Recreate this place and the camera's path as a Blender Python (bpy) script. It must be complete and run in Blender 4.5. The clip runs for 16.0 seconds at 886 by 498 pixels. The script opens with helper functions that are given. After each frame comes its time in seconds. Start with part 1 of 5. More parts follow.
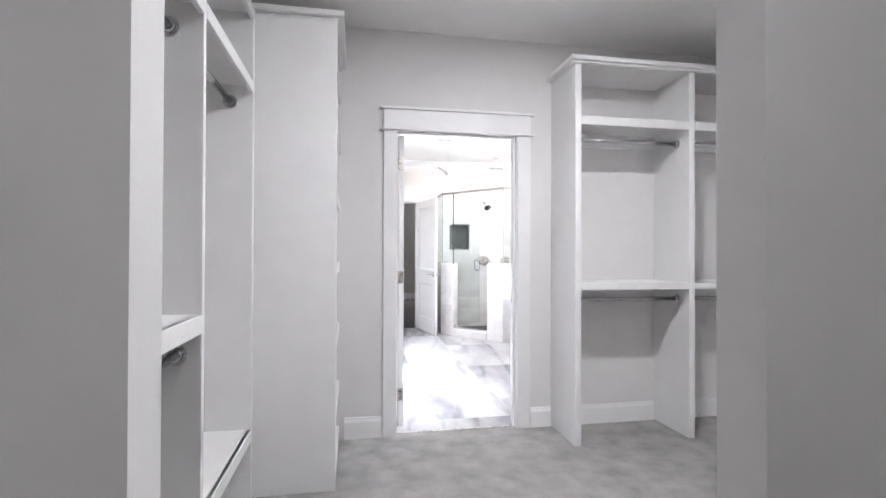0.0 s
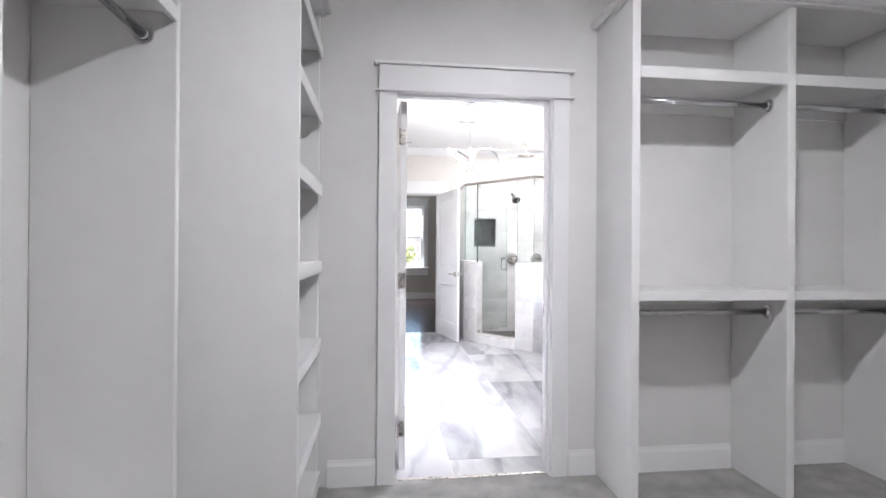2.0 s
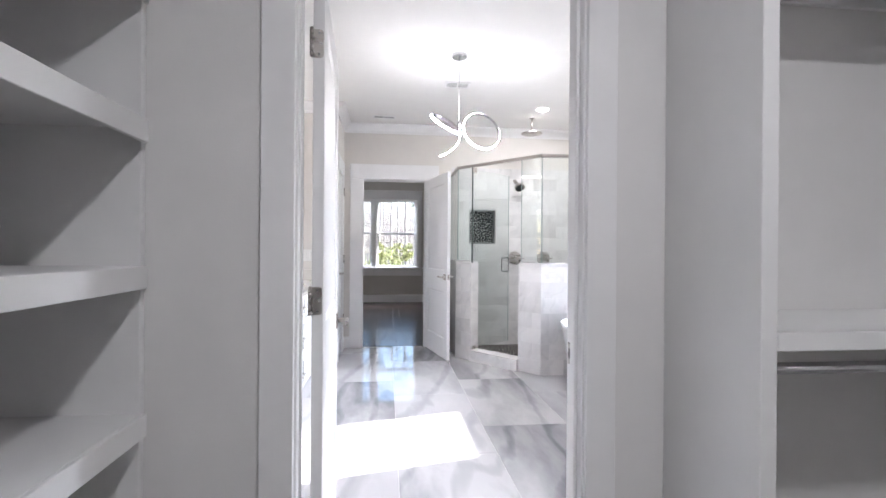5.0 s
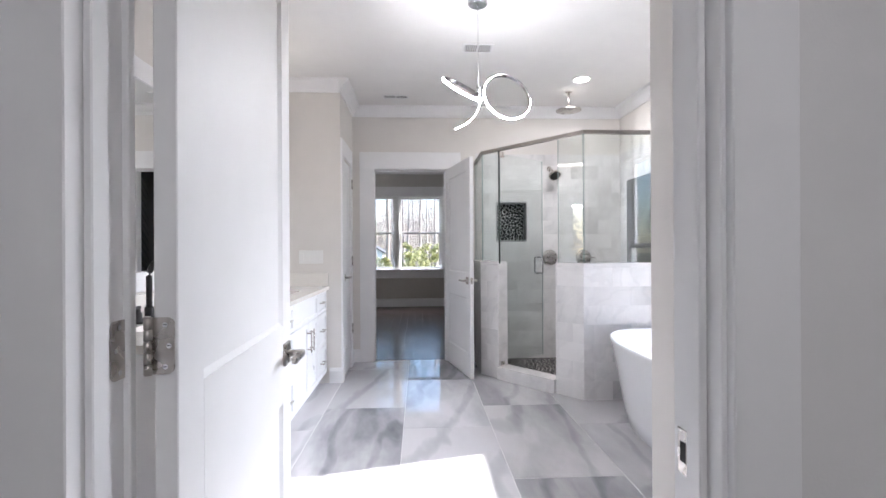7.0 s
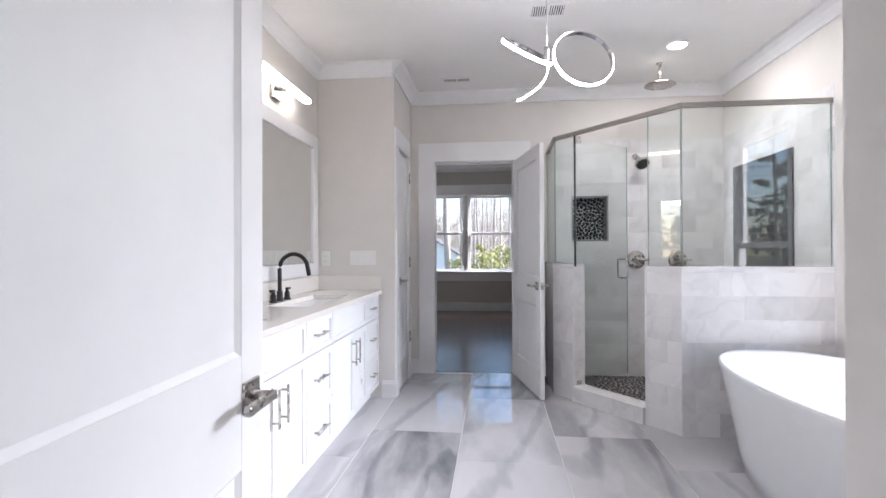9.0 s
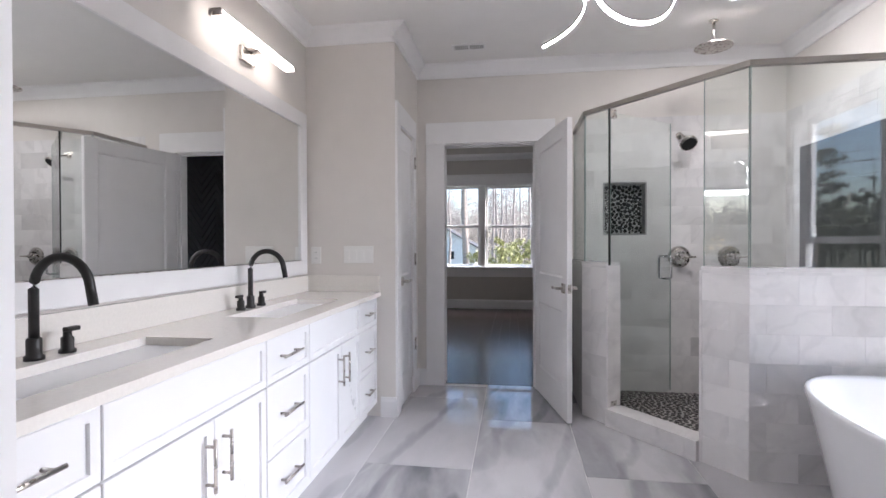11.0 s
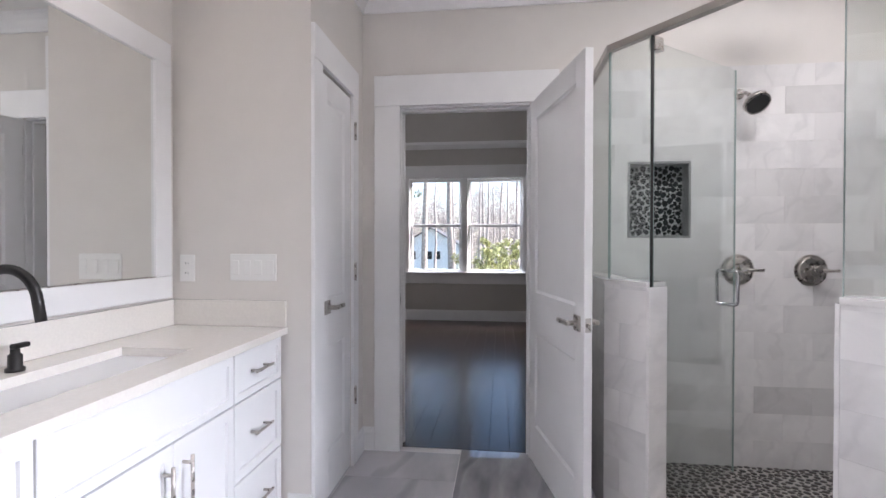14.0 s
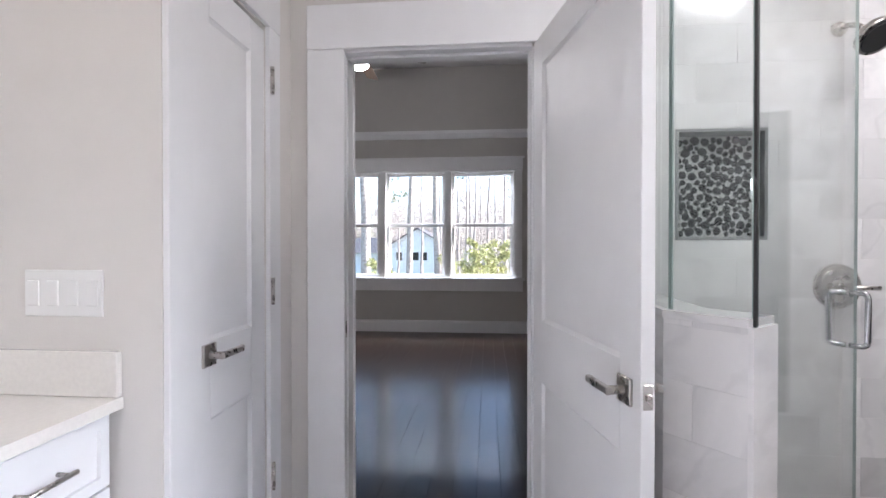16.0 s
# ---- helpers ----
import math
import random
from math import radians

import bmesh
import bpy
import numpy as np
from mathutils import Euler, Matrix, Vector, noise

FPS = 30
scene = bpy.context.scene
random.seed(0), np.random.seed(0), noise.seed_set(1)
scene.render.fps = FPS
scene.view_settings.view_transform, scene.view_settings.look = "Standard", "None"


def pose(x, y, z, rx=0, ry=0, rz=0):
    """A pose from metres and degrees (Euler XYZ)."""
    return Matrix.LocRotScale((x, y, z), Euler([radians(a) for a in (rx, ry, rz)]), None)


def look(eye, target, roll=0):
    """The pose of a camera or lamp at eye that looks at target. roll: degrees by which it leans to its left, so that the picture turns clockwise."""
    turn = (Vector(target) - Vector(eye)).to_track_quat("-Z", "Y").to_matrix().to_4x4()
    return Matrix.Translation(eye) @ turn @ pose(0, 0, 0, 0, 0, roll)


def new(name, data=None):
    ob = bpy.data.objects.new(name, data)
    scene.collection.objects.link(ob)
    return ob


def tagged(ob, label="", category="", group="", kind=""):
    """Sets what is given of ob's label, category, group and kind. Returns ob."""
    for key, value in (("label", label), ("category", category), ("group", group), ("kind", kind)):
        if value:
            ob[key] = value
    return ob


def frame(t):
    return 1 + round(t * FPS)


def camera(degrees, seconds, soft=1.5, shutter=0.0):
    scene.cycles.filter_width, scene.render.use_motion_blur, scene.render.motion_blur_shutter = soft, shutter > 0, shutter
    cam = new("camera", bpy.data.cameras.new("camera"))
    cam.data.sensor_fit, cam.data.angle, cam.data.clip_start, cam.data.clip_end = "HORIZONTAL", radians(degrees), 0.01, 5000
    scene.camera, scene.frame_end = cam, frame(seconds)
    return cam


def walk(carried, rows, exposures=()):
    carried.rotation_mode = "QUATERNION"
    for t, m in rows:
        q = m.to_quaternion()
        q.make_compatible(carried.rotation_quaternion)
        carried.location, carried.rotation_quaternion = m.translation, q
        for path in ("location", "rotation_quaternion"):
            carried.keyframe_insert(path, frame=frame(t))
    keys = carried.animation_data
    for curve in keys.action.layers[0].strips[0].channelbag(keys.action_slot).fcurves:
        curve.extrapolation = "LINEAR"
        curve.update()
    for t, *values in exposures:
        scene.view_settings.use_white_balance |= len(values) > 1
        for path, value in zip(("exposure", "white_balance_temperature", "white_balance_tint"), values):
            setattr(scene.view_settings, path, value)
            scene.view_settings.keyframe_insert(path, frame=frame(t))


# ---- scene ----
cam = camera(84.4, 16.0)
PATH = [
    (0, (2.756, 1.093, 1.249), (3.117, 3.061, 1.266), 0.2),
    (0.5, (2.805, 1.279, 1.248), (3.105, 3.257, 1.259), 0.2),
    (1, (2.845, 1.463, 1.258), (3.095, 3.447, 1.271), 0.3),
    (1.5, (2.909, 1.619, 1.253), (3.154, 3.604, 1.261), 0.2),
    (2, (2.987, 1.825, 1.249), (3.227, 3.811, 1.254), 0.4),
    (2.5, (3.043, 2.021, 1.247), (3.268, 4.008, 1.249), 0.4),
    (3, (3.059, 2.227, 1.253), (3.276, 4.215, 1.252), 0.5),
    (3.5, (3.083, 2.405, 1.237), (3.305, 4.392, 1.239), 0.6),
    (4, (3.16, 2.606, 1.244), (3.391, 4.592, 1.24), 0.5),
    (6.5, (3.463, 3.607, 1.236), (3.638, 5.6, 1.237), -0.4),
    (7, (3.492, 3.8, 1.224), (3.591, 5.798, 1.225), -0.3),
    (7.5, (3.499, 3.979, 1.226), (3.529, 5.978, 1.227), -0.2),
    (8, (3.518, 4.132, 1.221), (3.488, 6.132, 1.224), -0.3),
    (8.5, (3.567, 4.246, 1.224), (3.467, 6.243, 1.231), -0.3),
    (9, (3.602, 4.335, 1.211), (3.393, 6.324, 1.221), -0.2),
    (9.5, (3.616, 4.43, 1.207), (3.326, 6.409, 1.209), -0.2),
    (12, (3.6, 5.351, 1.25), (3.319, 7.331, 1.227), 0.0),
    (12.5, (3.595, 5.549, 1.254), (3.323, 7.53, 1.234), 0.0),
    (13, (3.615, 5.792, 1.26), (3.359, 7.775, 1.238), 0.0),
    (13.5, (3.627, 5.997, 1.269), (3.383, 7.982, 1.249), 0.1),
    (14, (3.62, 6.237, 1.266), (3.385, 8.223, 1.246), 0.1),
    (14.5, (3.6, 6.458, 1.275), (3.38, 8.446, 1.254), 0.15),
    (15, (3.588, 6.696, 1.295), (3.396, 8.687, 1.262), 0.1),
    (15.5, (3.59, 6.923, 1.293), (3.418, 8.915, 1.267), 0.0),
    (16, (3.61, 7.155, 1.285), (3.426, 9.146, 1.268), 0.0),
]
EXPOSURES = [(0.0, 2.95, 5980, 12), (1.5, 2.8, 5980, 12), (4.0, 2.5, 5980, 12.5), (6.5, 1.8, 6000, 13), (7.5, 1.8, 6000, 13.5), (9.0, 1.65, 6000, 14), (12.0, 1.35, 6100, 16), (14.5, 1.75, 6050, 16), (16.0, 2.0, 6000, 15)]
walk(cam, [(t, look(eye, target, roll)) for t, eye, target, roll in PATH], EXPOSURES)

# ---- world, sun, large lights ----
SUN_EL, SUN_AZ = radians(32.5), math.atan2(0.24, 1.0)      # azimuth from +x towards +y
world = bpy.data.worlds.new("sky")
scene.world = world
world.use_nodes = True
wn = world.node_tree
wn.nodes.clear()
sky = wn.nodes.new("ShaderNodeTexSky")
sky.sky_type = "NISHITA"
sky.sun_disc = False
sky.sun_elevation, sky.sun_rotation = SUN_EL, radians(90) - SUN_AZ
w_bg, w_out = wn.nodes.new("ShaderNodeBackground"), wn.nodes.new("ShaderNodeOutputWorld")
w_bg.inputs["Strength"].default_value = 0.15
wn.links.new(sky.outputs["Color"], w_bg.inputs["Color"])
wn.links.new(w_bg.outputs["Background"], w_out.inputs["Surface"])

sun = new("sun", bpy.data.lights.new("sun", "SUN"))
sun.data.energy, sun.data.angle, sun.data.color = 5.0, radians(0.6), (1.0, 0.93, 0.84)
sun_dir = Vector((math.cos(SUN_AZ) * math.cos(SUN_EL), math.sin(SUN_AZ) * math.cos(SUN_EL), math.sin(SUN_EL)))
sun.matrix_world = look(sun_dir * 30, (0, 0, 0))


def area_lamp(name, eye, target, sx, sy, watts, colour):
    lamp = new(name, bpy.data.lights.new(name, "AREA"))
    lamp.data.shape, lamp.data.size, lamp.data.size_y = "RECTANGLE", sx, sy
    lamp.data.energy, lamp.data.color = watts, colour
    lamp.matrix_world = look(eye, target)
    return lamp


def disk_lamp(name, x, y, z, r, watts, colour):
    lamp = new(name, bpy.data.lights.new(name, "AREA"))
    lamp.data.shape, lamp.data.size = "DISK", 2 * r
    lamp.data.energy, lamp.data.color = watts, colour
    lamp.matrix_world = look((x, y, z), (x, y + 0.001, 0))
    return lamp


# daylight that the sky sends in at the two windows
area_lamp("bath_window_light", (9.6, 7.4, 3.3), (4.2, 6.6, 1.0), 5.0, 1.9, 600, (0.95, 0.97, 1.0))
area_lamp("bedroom_window_light", (2.55, 15.6, 3.5), (2.55, 13.2, 0.6), 2.9, 1.2, 230, (0.90, 0.95, 1.0))
# ceiling lamps of closet and shower, and an added unseen fill in the hall
disk_lamp("closet_lamp_light", 3.75, 2.75, 2.76, 0.09, 6.0, (1.0, 0.97, 0.94))
disk_lamp("hall_fill_light", 3.1, 0.95, 2.76, 0.09, 1.05, (1.0, 0.97, 0.94))
disk_lamp("shower_lamp_light", 4.99, 8.21, 2.76, 0.24, 6, (1.0, 0.96, 0.9))

fan_bulb = new("fan_lamp_light", bpy.data.lights.new("fan_lamp_light", "POINT"))
fan_bulb.data.energy, fan_bulb.data.shadow_soft_size, fan_bulb.data.color = 7, 0.09, (1.0, 0.97, 0.93)
fan_bulb.location = (2.38, 11.75, 2.86)


# ---- materials ----
def mat(name, colour, rough=0.5, metal=0.0, var=0.04, scale=6.0, bump=0.0, bump_scale=60.0, spec=0.5, emit=None, rnd=0.0):
    """Painted, metal or stone-like surface with two scales of variation."""
    m = bpy.data.materials.new(name)
    m.use_nodes = True
    nt = m.node_tree
    b = nt.nodes["Principled BSDF"]
    b.inputs["Roughness"].default_value = rough
    b.inputs["Metallic"].default_value = metal
    b.inputs["Specular IOR Level"].default_value = spec
    L = nt.links.new
    co = nt.nodes.new("ShaderNodeTexCoord")
    n1 = nt.nodes.new("ShaderNodeTexNoise")
    n1.inputs["Scale"].default_value, n1.inputs["Detail"].default_value = scale, 6
    L(co.outputs["Object"], n1.inputs["Vector"])
    ramp = nt.nodes.new("ShaderNodeMapRange")
    ramp.inputs["From Min"].default_value, ramp.inputs["From Max"].default_value = 0.3, 0.7
    ramp.inputs["To Min"].default_value, ramp.inputs["To Max"].default_value = 1 - var, 1 + var
    L(n1.outputs["Fac"], ramp.inputs["Value"])
    mul = nt.nodes.new("ShaderNodeVectorMath")
    mul.operation = "SCALE"
    mul.inputs[0].default_value = colour
    L(ramp.outputs["Result"], mul.inputs["Scale"])
    last = mul.outputs["Vector"]
    if rnd:
        oi = nt.nodes.new("ShaderNodeObjectInfo")
        mr = nt.nodes.new("ShaderNodeMapRange")
        mr.inputs["To Min"].default_value, mr.inputs["To Max"].default_value = 1 - rnd, 1 + rnd
        L(oi.outputs["Random"], mr.inputs["Value"])
        m2 = nt.nodes.new("ShaderNodeVectorMath")
        m2.operation = "SCALE"
        L(last, m2.inputs[0])
        L(mr.outputs["Result"], m2.inputs["Scale"])
        last = m2.outputs["Vector"]
    L(last, b.inputs["Base Color"])
    rr = nt.nodes.new("ShaderNodeMapRange")
    rr.inputs["To Min"].default_value, rr.inputs["To Max"].default_value = max(0.02, rough * 0.8), min(1, rough * 1.2)
    L(n1.outputs["Fac"], rr.inputs["Value"])
    L(rr.outputs["Result"], b.inputs["Roughness"])
    if bump:
        n2 = nt.nodes.new("ShaderNodeTexNoise")
        n2.inputs["Scale"].default_value, n2.inputs["Detail"].default_value = bump_scale, 4
        L(co.outputs["Object"], n2.inputs["Vector"])
        bp = nt.nodes.new("ShaderNodeBump")
        bp.inputs["Strength"].default_value, bp.inputs["Distance"].default_value = bump, 0.002
        L(n2.outputs["Fac"], bp.inputs["Height"])
        L(bp.outputs["Normal"], b.inputs["Normal"])
    if emit:
        b.inputs["Emission Color"].default_value = (*emit[0], 1)
        b.inputs["Emission Strength"].default_value = emit[1]
    return m


def marble(name, base, vein, rough, scale, stretch, turn, strength, rnd=0.08, cloud=0.5, few=1.0, detail=7, pale=0.0):
    """Veined stone; every piece takes its own stretch of veining by its own random offset."""
    m = bpy.data.materials.new(name)
    m.use_nodes = True
    nt = m.node_tree
    L = nt.links.new
    b = nt.nodes["Principled BSDF"]
    b.inputs["Roughness"].default_value = rough
    co = nt.nodes.new("ShaderNodeTexCoord")
    oi = nt.nodes.new("ShaderNodeObjectInfo")
    off = nt.nodes.new("ShaderNodeVectorMath")
    off.operation = "SCALE"
    off.inputs[0].default_value = (37.0, 91.0, 53.0)
    L(oi.outputs["Random"], off.inputs["Scale"])
    add = nt.nodes.new("ShaderNodeVectorMath")
    L(co.outputs["Object"], add.inputs[0])
    L(off.outputs["Vector"], add.inputs[1])
    mp = nt.nodes.new("ShaderNodeMapping")
    mp.inputs["Rotation"].default_value = turn
    mp.inputs["Scale"].default_value = stretch
    L(add.outputs["Vector"], mp.inputs["Vector"])
    warp = nt.nodes.new("ShaderNodeTexNoise")
    warp.inputs["Scale"].default_value, warp.inputs["Detail"].default_value = scale * 0.6, 5
    L(mp.outputs["Vector"], warp.inputs["Vector"])
    wadd = nt.nodes.new("ShaderNodeVectorMath")
    wadd.operation = "MULTIPLY_ADD"
    wadd.inputs[1].default_value = (0.9, 0.9, 0.9)
    L(warp.outputs["Color"], wadd.inputs[0])
    L(mp.outputs["Vector"], wadd.inputs[2])
    big = nt.nodes.new("ShaderNodeTexNoise")
    big.inputs["Scale"].default_value, big.inputs["Detail"].default_value, big.inputs["Roughness"].default_value = scale, detail, 0.55
    L(wadd.outputs["Vector"], big.inputs["Vector"])
    cl = nt.nodes.new("ShaderNodeMapRange")
    cl.inputs["From Min"].default_value, cl.inputs["From Max"].default_value = 0.42, 0.72
    L(big.outputs["Fac"], cl.inputs["Value"])
    wave = nt.nodes.new("ShaderNodeTexWave")
    wave.inputs["Scale"].default_value, wave.inputs["Distortion"].default_value = scale * 0.55, 9.0
    wave.inputs["Detail"].default_value, wave.inputs["Detail Scale"].default_value = 4, 1.2
    L(wadd.outputs["Vector"], wave.inputs["Vector"])
    vr = nt.nodes.new("ShaderNodeMapRange")
    vr.inputs["From Min"].default_value, vr.inputs["From Max"].default_value = 0.86, 1.0
    L(wave.outputs["Fac"], vr.inputs["Value"])
    s1 = nt.nodes.new("ShaderNodeMath")
    s1.operation = "MULTIPLY"
    s1.inputs[1].default_value = cloud
    L(cl.outputs["Result"], s1.inputs[0])
    if pale:
        # some slabs carry hardly any veining
        lot = nt.nodes.new("ShaderNodeMath")
        lot.operation = "PINGPONG"
        lot.inputs[1].default_value = 0.137
        L(oi.outputs["Random"], lot.inputs[0])
        amt = nt.nodes.new("ShaderNodeMapRange")
        amt.inputs["From Max"].default_value = 0.137
        amt.inputs["To Min"].default_value, amt.inputs["To Max"].default_value = cloud * (1 - pale), cloud
        L(lot.outputs[0], amt.inputs["Value"])
        L(amt.outputs["Result"], s1.inputs[1])
    s2 = nt.nodes.new("ShaderNodeMath")
    s2.operation = "MULTIPLY"
    s2.inputs[1].default_value = strength
    L(vr.outputs["Result"], s2.inputs[0])
    tot = nt.nodes.new("ShaderNodeMath")
    tot.operation, tot.use_clamp = "ADD", True
    L(s1.outputs[0], tot.inputs[0])
    L(s2.outputs[0], tot.inputs[1])
    mix = nt.nodes.new("ShaderNodeMix")
    mix.data_type = "RGBA"
    mix.inputs[6].default_value, mix.inputs[7].default_value = (*base, 1), (*vein, 1)
    L(tot.outputs[0], mix.inputs[0])
    mr = nt.nodes.new("ShaderNodeMapRange")
    mr.inputs["To Min"].default_value, mr.inputs["To Max"].default_value = 1.0, 1 - rnd
    pw = nt.nodes.new("ShaderNodeMath")
    pw.operation = "POWER"
    pw.inputs[1].default_value = few
    L(oi.outputs["Random"], pw.inputs[0])
    L(pw.outputs[0], mr.inputs["Value"])
    sc = nt.nodes.new("ShaderNodeVectorMath")
    sc.operation = "SCALE"
    L(mix.outputs[2], sc.inputs[0])
    L(mr.outputs["Result"], sc.inputs["Scale"])
    L(sc.outputs["Vector"], b.inputs["Base Color"])
    rr = nt.nodes.new("ShaderNodeMapRange")
    rr.inputs["To Min"].default_value, rr.inputs["To Max"].default_value = rough * 0.7, rough * 1.5
    L(big.outputs["Fac"], rr.inputs["Value"])
    L(rr.outputs["Result"], b.inputs["Roughness"])
    return m


def glass_mat(name, tint, ior=1.5, rough=0.0):
    """Clear pane: transparent, with a Fresnel-driven gloss."""
    m = bpy.data.materials.new(name)
    m.use_nodes = True
    nt = m.node_tree
    nt.nodes.clear()
    out = nt.nodes.new("ShaderNodeOutputMaterial")
    tr = nt.nodes.new("ShaderNodeBsdfTransparent")
    tr.inputs["Color"].default_value = (*tint, 1)
    gl = nt.nodes.new("ShaderNodeBsdfGlossy")
    gl.inputs["Roughness"].default_value = rough
    lw = nt.nodes.new("ShaderNodeLayerWeight")
    lw.inputs["Blend"].default_value = 0.5
    pw = nt.nodes.new("ShaderNodeMath")
    pw.operation = "POWER"
    pw.inputs[1].default_value = 5.0
    nt.links.new(lw.outputs["Facing"], pw.inputs[0])
    fr = nt.nodes.new("ShaderNodeMath")
    fr.operation, fr.use_clamp = "MULTIPLY_ADD", True
    f0 = ((ior - 1) / (ior + 1)) ** 2
    fr.inputs[1].default_value, fr.inputs[2].default_value = 1 - f0, f0
    nt.links.new(pw.outputs[0], fr.inputs[0])
    mx = nt.nodes.new("ShaderNodeMixShader")
    nt.links.new(fr.outputs[0], mx.inputs[0])
    nt.links.new(tr.outputs[0], mx.inputs[1])
    nt.links.new(gl.outputs[0], mx.inputs[2])
    nt.links.new(mx.outputs[0], out.inputs["Surface"])
    return m


def wood_floor_mat(name):
    m = bpy.data.materials.new(name)
    m.use_nodes = True
    nt = m.node_tree
    L = nt.links.new
    b = nt.nodes["Principled BSDF"]
    co = nt.nodes.new("ShaderNodeTexCoord")
    oi = nt.nodes.new("ShaderNodeObjectInfo")
    off = nt.nodes.new("ShaderNodeVectorMath")
    off.operation = "SCALE"
    off.inputs[0].default_value = (11.0, 23.0, 5.0)
    L(oi.outputs["Random"], off.inputs["Scale"])
    add = nt.nodes.new("ShaderNodeVectorMath")
    L(co.outputs["Object"], add.inputs[0])
    L(off.outputs["Vector"], add.inputs[1])
    mp = nt.nodes.new("ShaderNodeMapping")
    mp.inputs["Scale"].default_value = (22.0, 1.6, 4.0)
    L(add.outputs["Vector"], mp.inputs["Vector"])
    n = nt.nodes.new("ShaderNodeTexNoise")
    n.inputs["Scale"].default_value, n.inputs["Detail"].default_value = 2.0, 8
    L(mp.outputs["Vector"], n.inputs["Vector"])
    cr = nt.nodes.new("ShaderNodeValToRGB")
    cr.color_ramp.elements[0].position, cr.color_ramp.elements[0].color = 0.3, (0.010, 0.005, 0.0035, 1)
    cr.color_ramp.elements[1].position, cr.color_ramp.elements[1].color = 0.75, (0.032, 0.017, 0.011, 1)
    L(n.outputs["Fac"], cr.inputs["Fac"])
    mr = nt.nodes.new("ShaderNodeMapRange")
    mr.inputs["To Min"].default_value, mr.inputs["To Max"].default_value = 0.7, 1.35
    L(oi.outputs["Random"], mr.inputs["Value"])
    sc = nt.nodes.new("ShaderNodeVectorMath")
    sc.operation = "SCALE"
    L(cr.outputs["Color"], sc.inputs[0])
    L(mr.outputs["Result"], sc.inputs["Scale"])
    L(sc.outputs["Vector"], b.inputs["Base Color"])
    b.inputs["Roughness"].default_value = 0.2
    b.inputs["Specular IOR Level"].default_value = 0.26
    bp = nt.nodes.new("ShaderNodeBump")
    bp.inputs["Strength"].default_value, bp.inputs["Distance"].default_value = 0.12, 0.001
    L(n.outputs["Fac"], bp.inputs["Height"])
    L(bp.outputs["Normal"], b.inputs["Normal"])
    return m


def carpet_mat(name):
    m = mat(name, (0.47, 0.455, 0.44), 0.95, var=0.2, scale=7.0, bump=1.0, bump_scale=420.0, spec=0.1)
    nt = m.node_tree
    for n in nt.nodes:
        if n.type == "BUMP":
            n.inputs["Distance"].default_value = 0.008
    return m


WALL = mat("closet_wall_paint", (0.70, 0.685, 0.675), 0.75, var=0.02, bump=0.15, bump_scale=180)
BATH = mat("bath_wall_paint", (0.70, 0.665, 0.63), 0.7, var=0.02, bump=0.15, bump_scale=180)
BEDW = mat("bedroom_wall_paint", (0.50, 0.475, 0.445), 0.75, var=0.02, bump=0.15, bump_scale=180)
CEIL = mat("ceiling_paint", (0.80, 0.785, 0.77), 0.8, var=0.015, bump=0.12, bump_scale=150)
TRIM = mat("white_trim_paint", (0.80, 0.79, 0.79), 0.48, var=0.02, bump=0.06, bump_scale=40)
SHELF = mat("white_shelf_paint", (0.76, 0.75, 0.745), 0.42, var=0.02, bump=0.06, bump_scale=40)
CAB = mat("white_cabinet_paint", (0.80, 0.80, 0.81), 0.3, var=0.015)
QUARTZ = mat("quartz_counter", (0.78, 0.745, 0.70), 0.16, var=0.03, scale=90.0)
RAILM = mat("brushed_nickel_rail", (0.42, 0.39, 0.36), 0.38, metal=1.0, var=0.0)
NICKEL = mat("satin_nickel", (0.48, 0.45, 0.42), 0.28, metal=1.0, var=0.05, scale=40)
CHROME = mat("chrome", (0.60, 0.60, 0.61), 0.14, metal=1.0, var=0.05, scale=30)
BLACK = mat("matte_black_metal", (0.012, 0.011, 0.011), 0.38, var=0.1, spec=0.5)
TUB = mat("white_acrylic", (0.82, 0.82, 0.83), 0.12, var=0.01)
CERAM = mat("white_ceramic", (0.78, 0.77, 0.75), 0.12, var=0.01)
MIRROR = mat("mirror_silver", (0.88, 0.89, 0.88), 0.0, metal=1.0, var=0.0)
MIRROR.node_tree.nodes["Principled BSDF"].inputs["Roughness"].default_value = 0.0
for _l in list(MIRROR.node_tree.links):
    if _l.to_socket.name == "Roughness":
        MIRROR.node_tree.links.remove(_l)
GLASS = glass_mat("shower_glass", (0.962, 0.984, 0.977), 1.85)
EDGE = mat("green_glass_edge", (0.30, 0.37, 0.35), 0.1, var=0.1)
WINGLASS = glass_mat("window_glass", (0.97, 0.98, 0.98), 1.3)
GROUT = mat("pale_grout", (0.74, 0.72, 0.71), 0.8, var=0.05)
NGROUT = mat("niche_grout", (0.42, 0.42, 0.41), 0.85, var=0.08)
NICHE = mat("grey_niche_stone", (0.30, 0.30, 0.30), 0.3, var=0.15, scale=9)
DGROUT = mat("grey_grout", (0.36, 0.34, 0.32), 0.85, var=0.08)
FLOORM = marble("polished_floor_marble", (0.63, 0.615, 0.63), (0.09, 0.095, 0.115), 0.035, 0.95, (1.9, 0.6, 1.0), (0, 0, 0.65), 0.22, 0.08, 1.0, detail=5, pale=0.8)
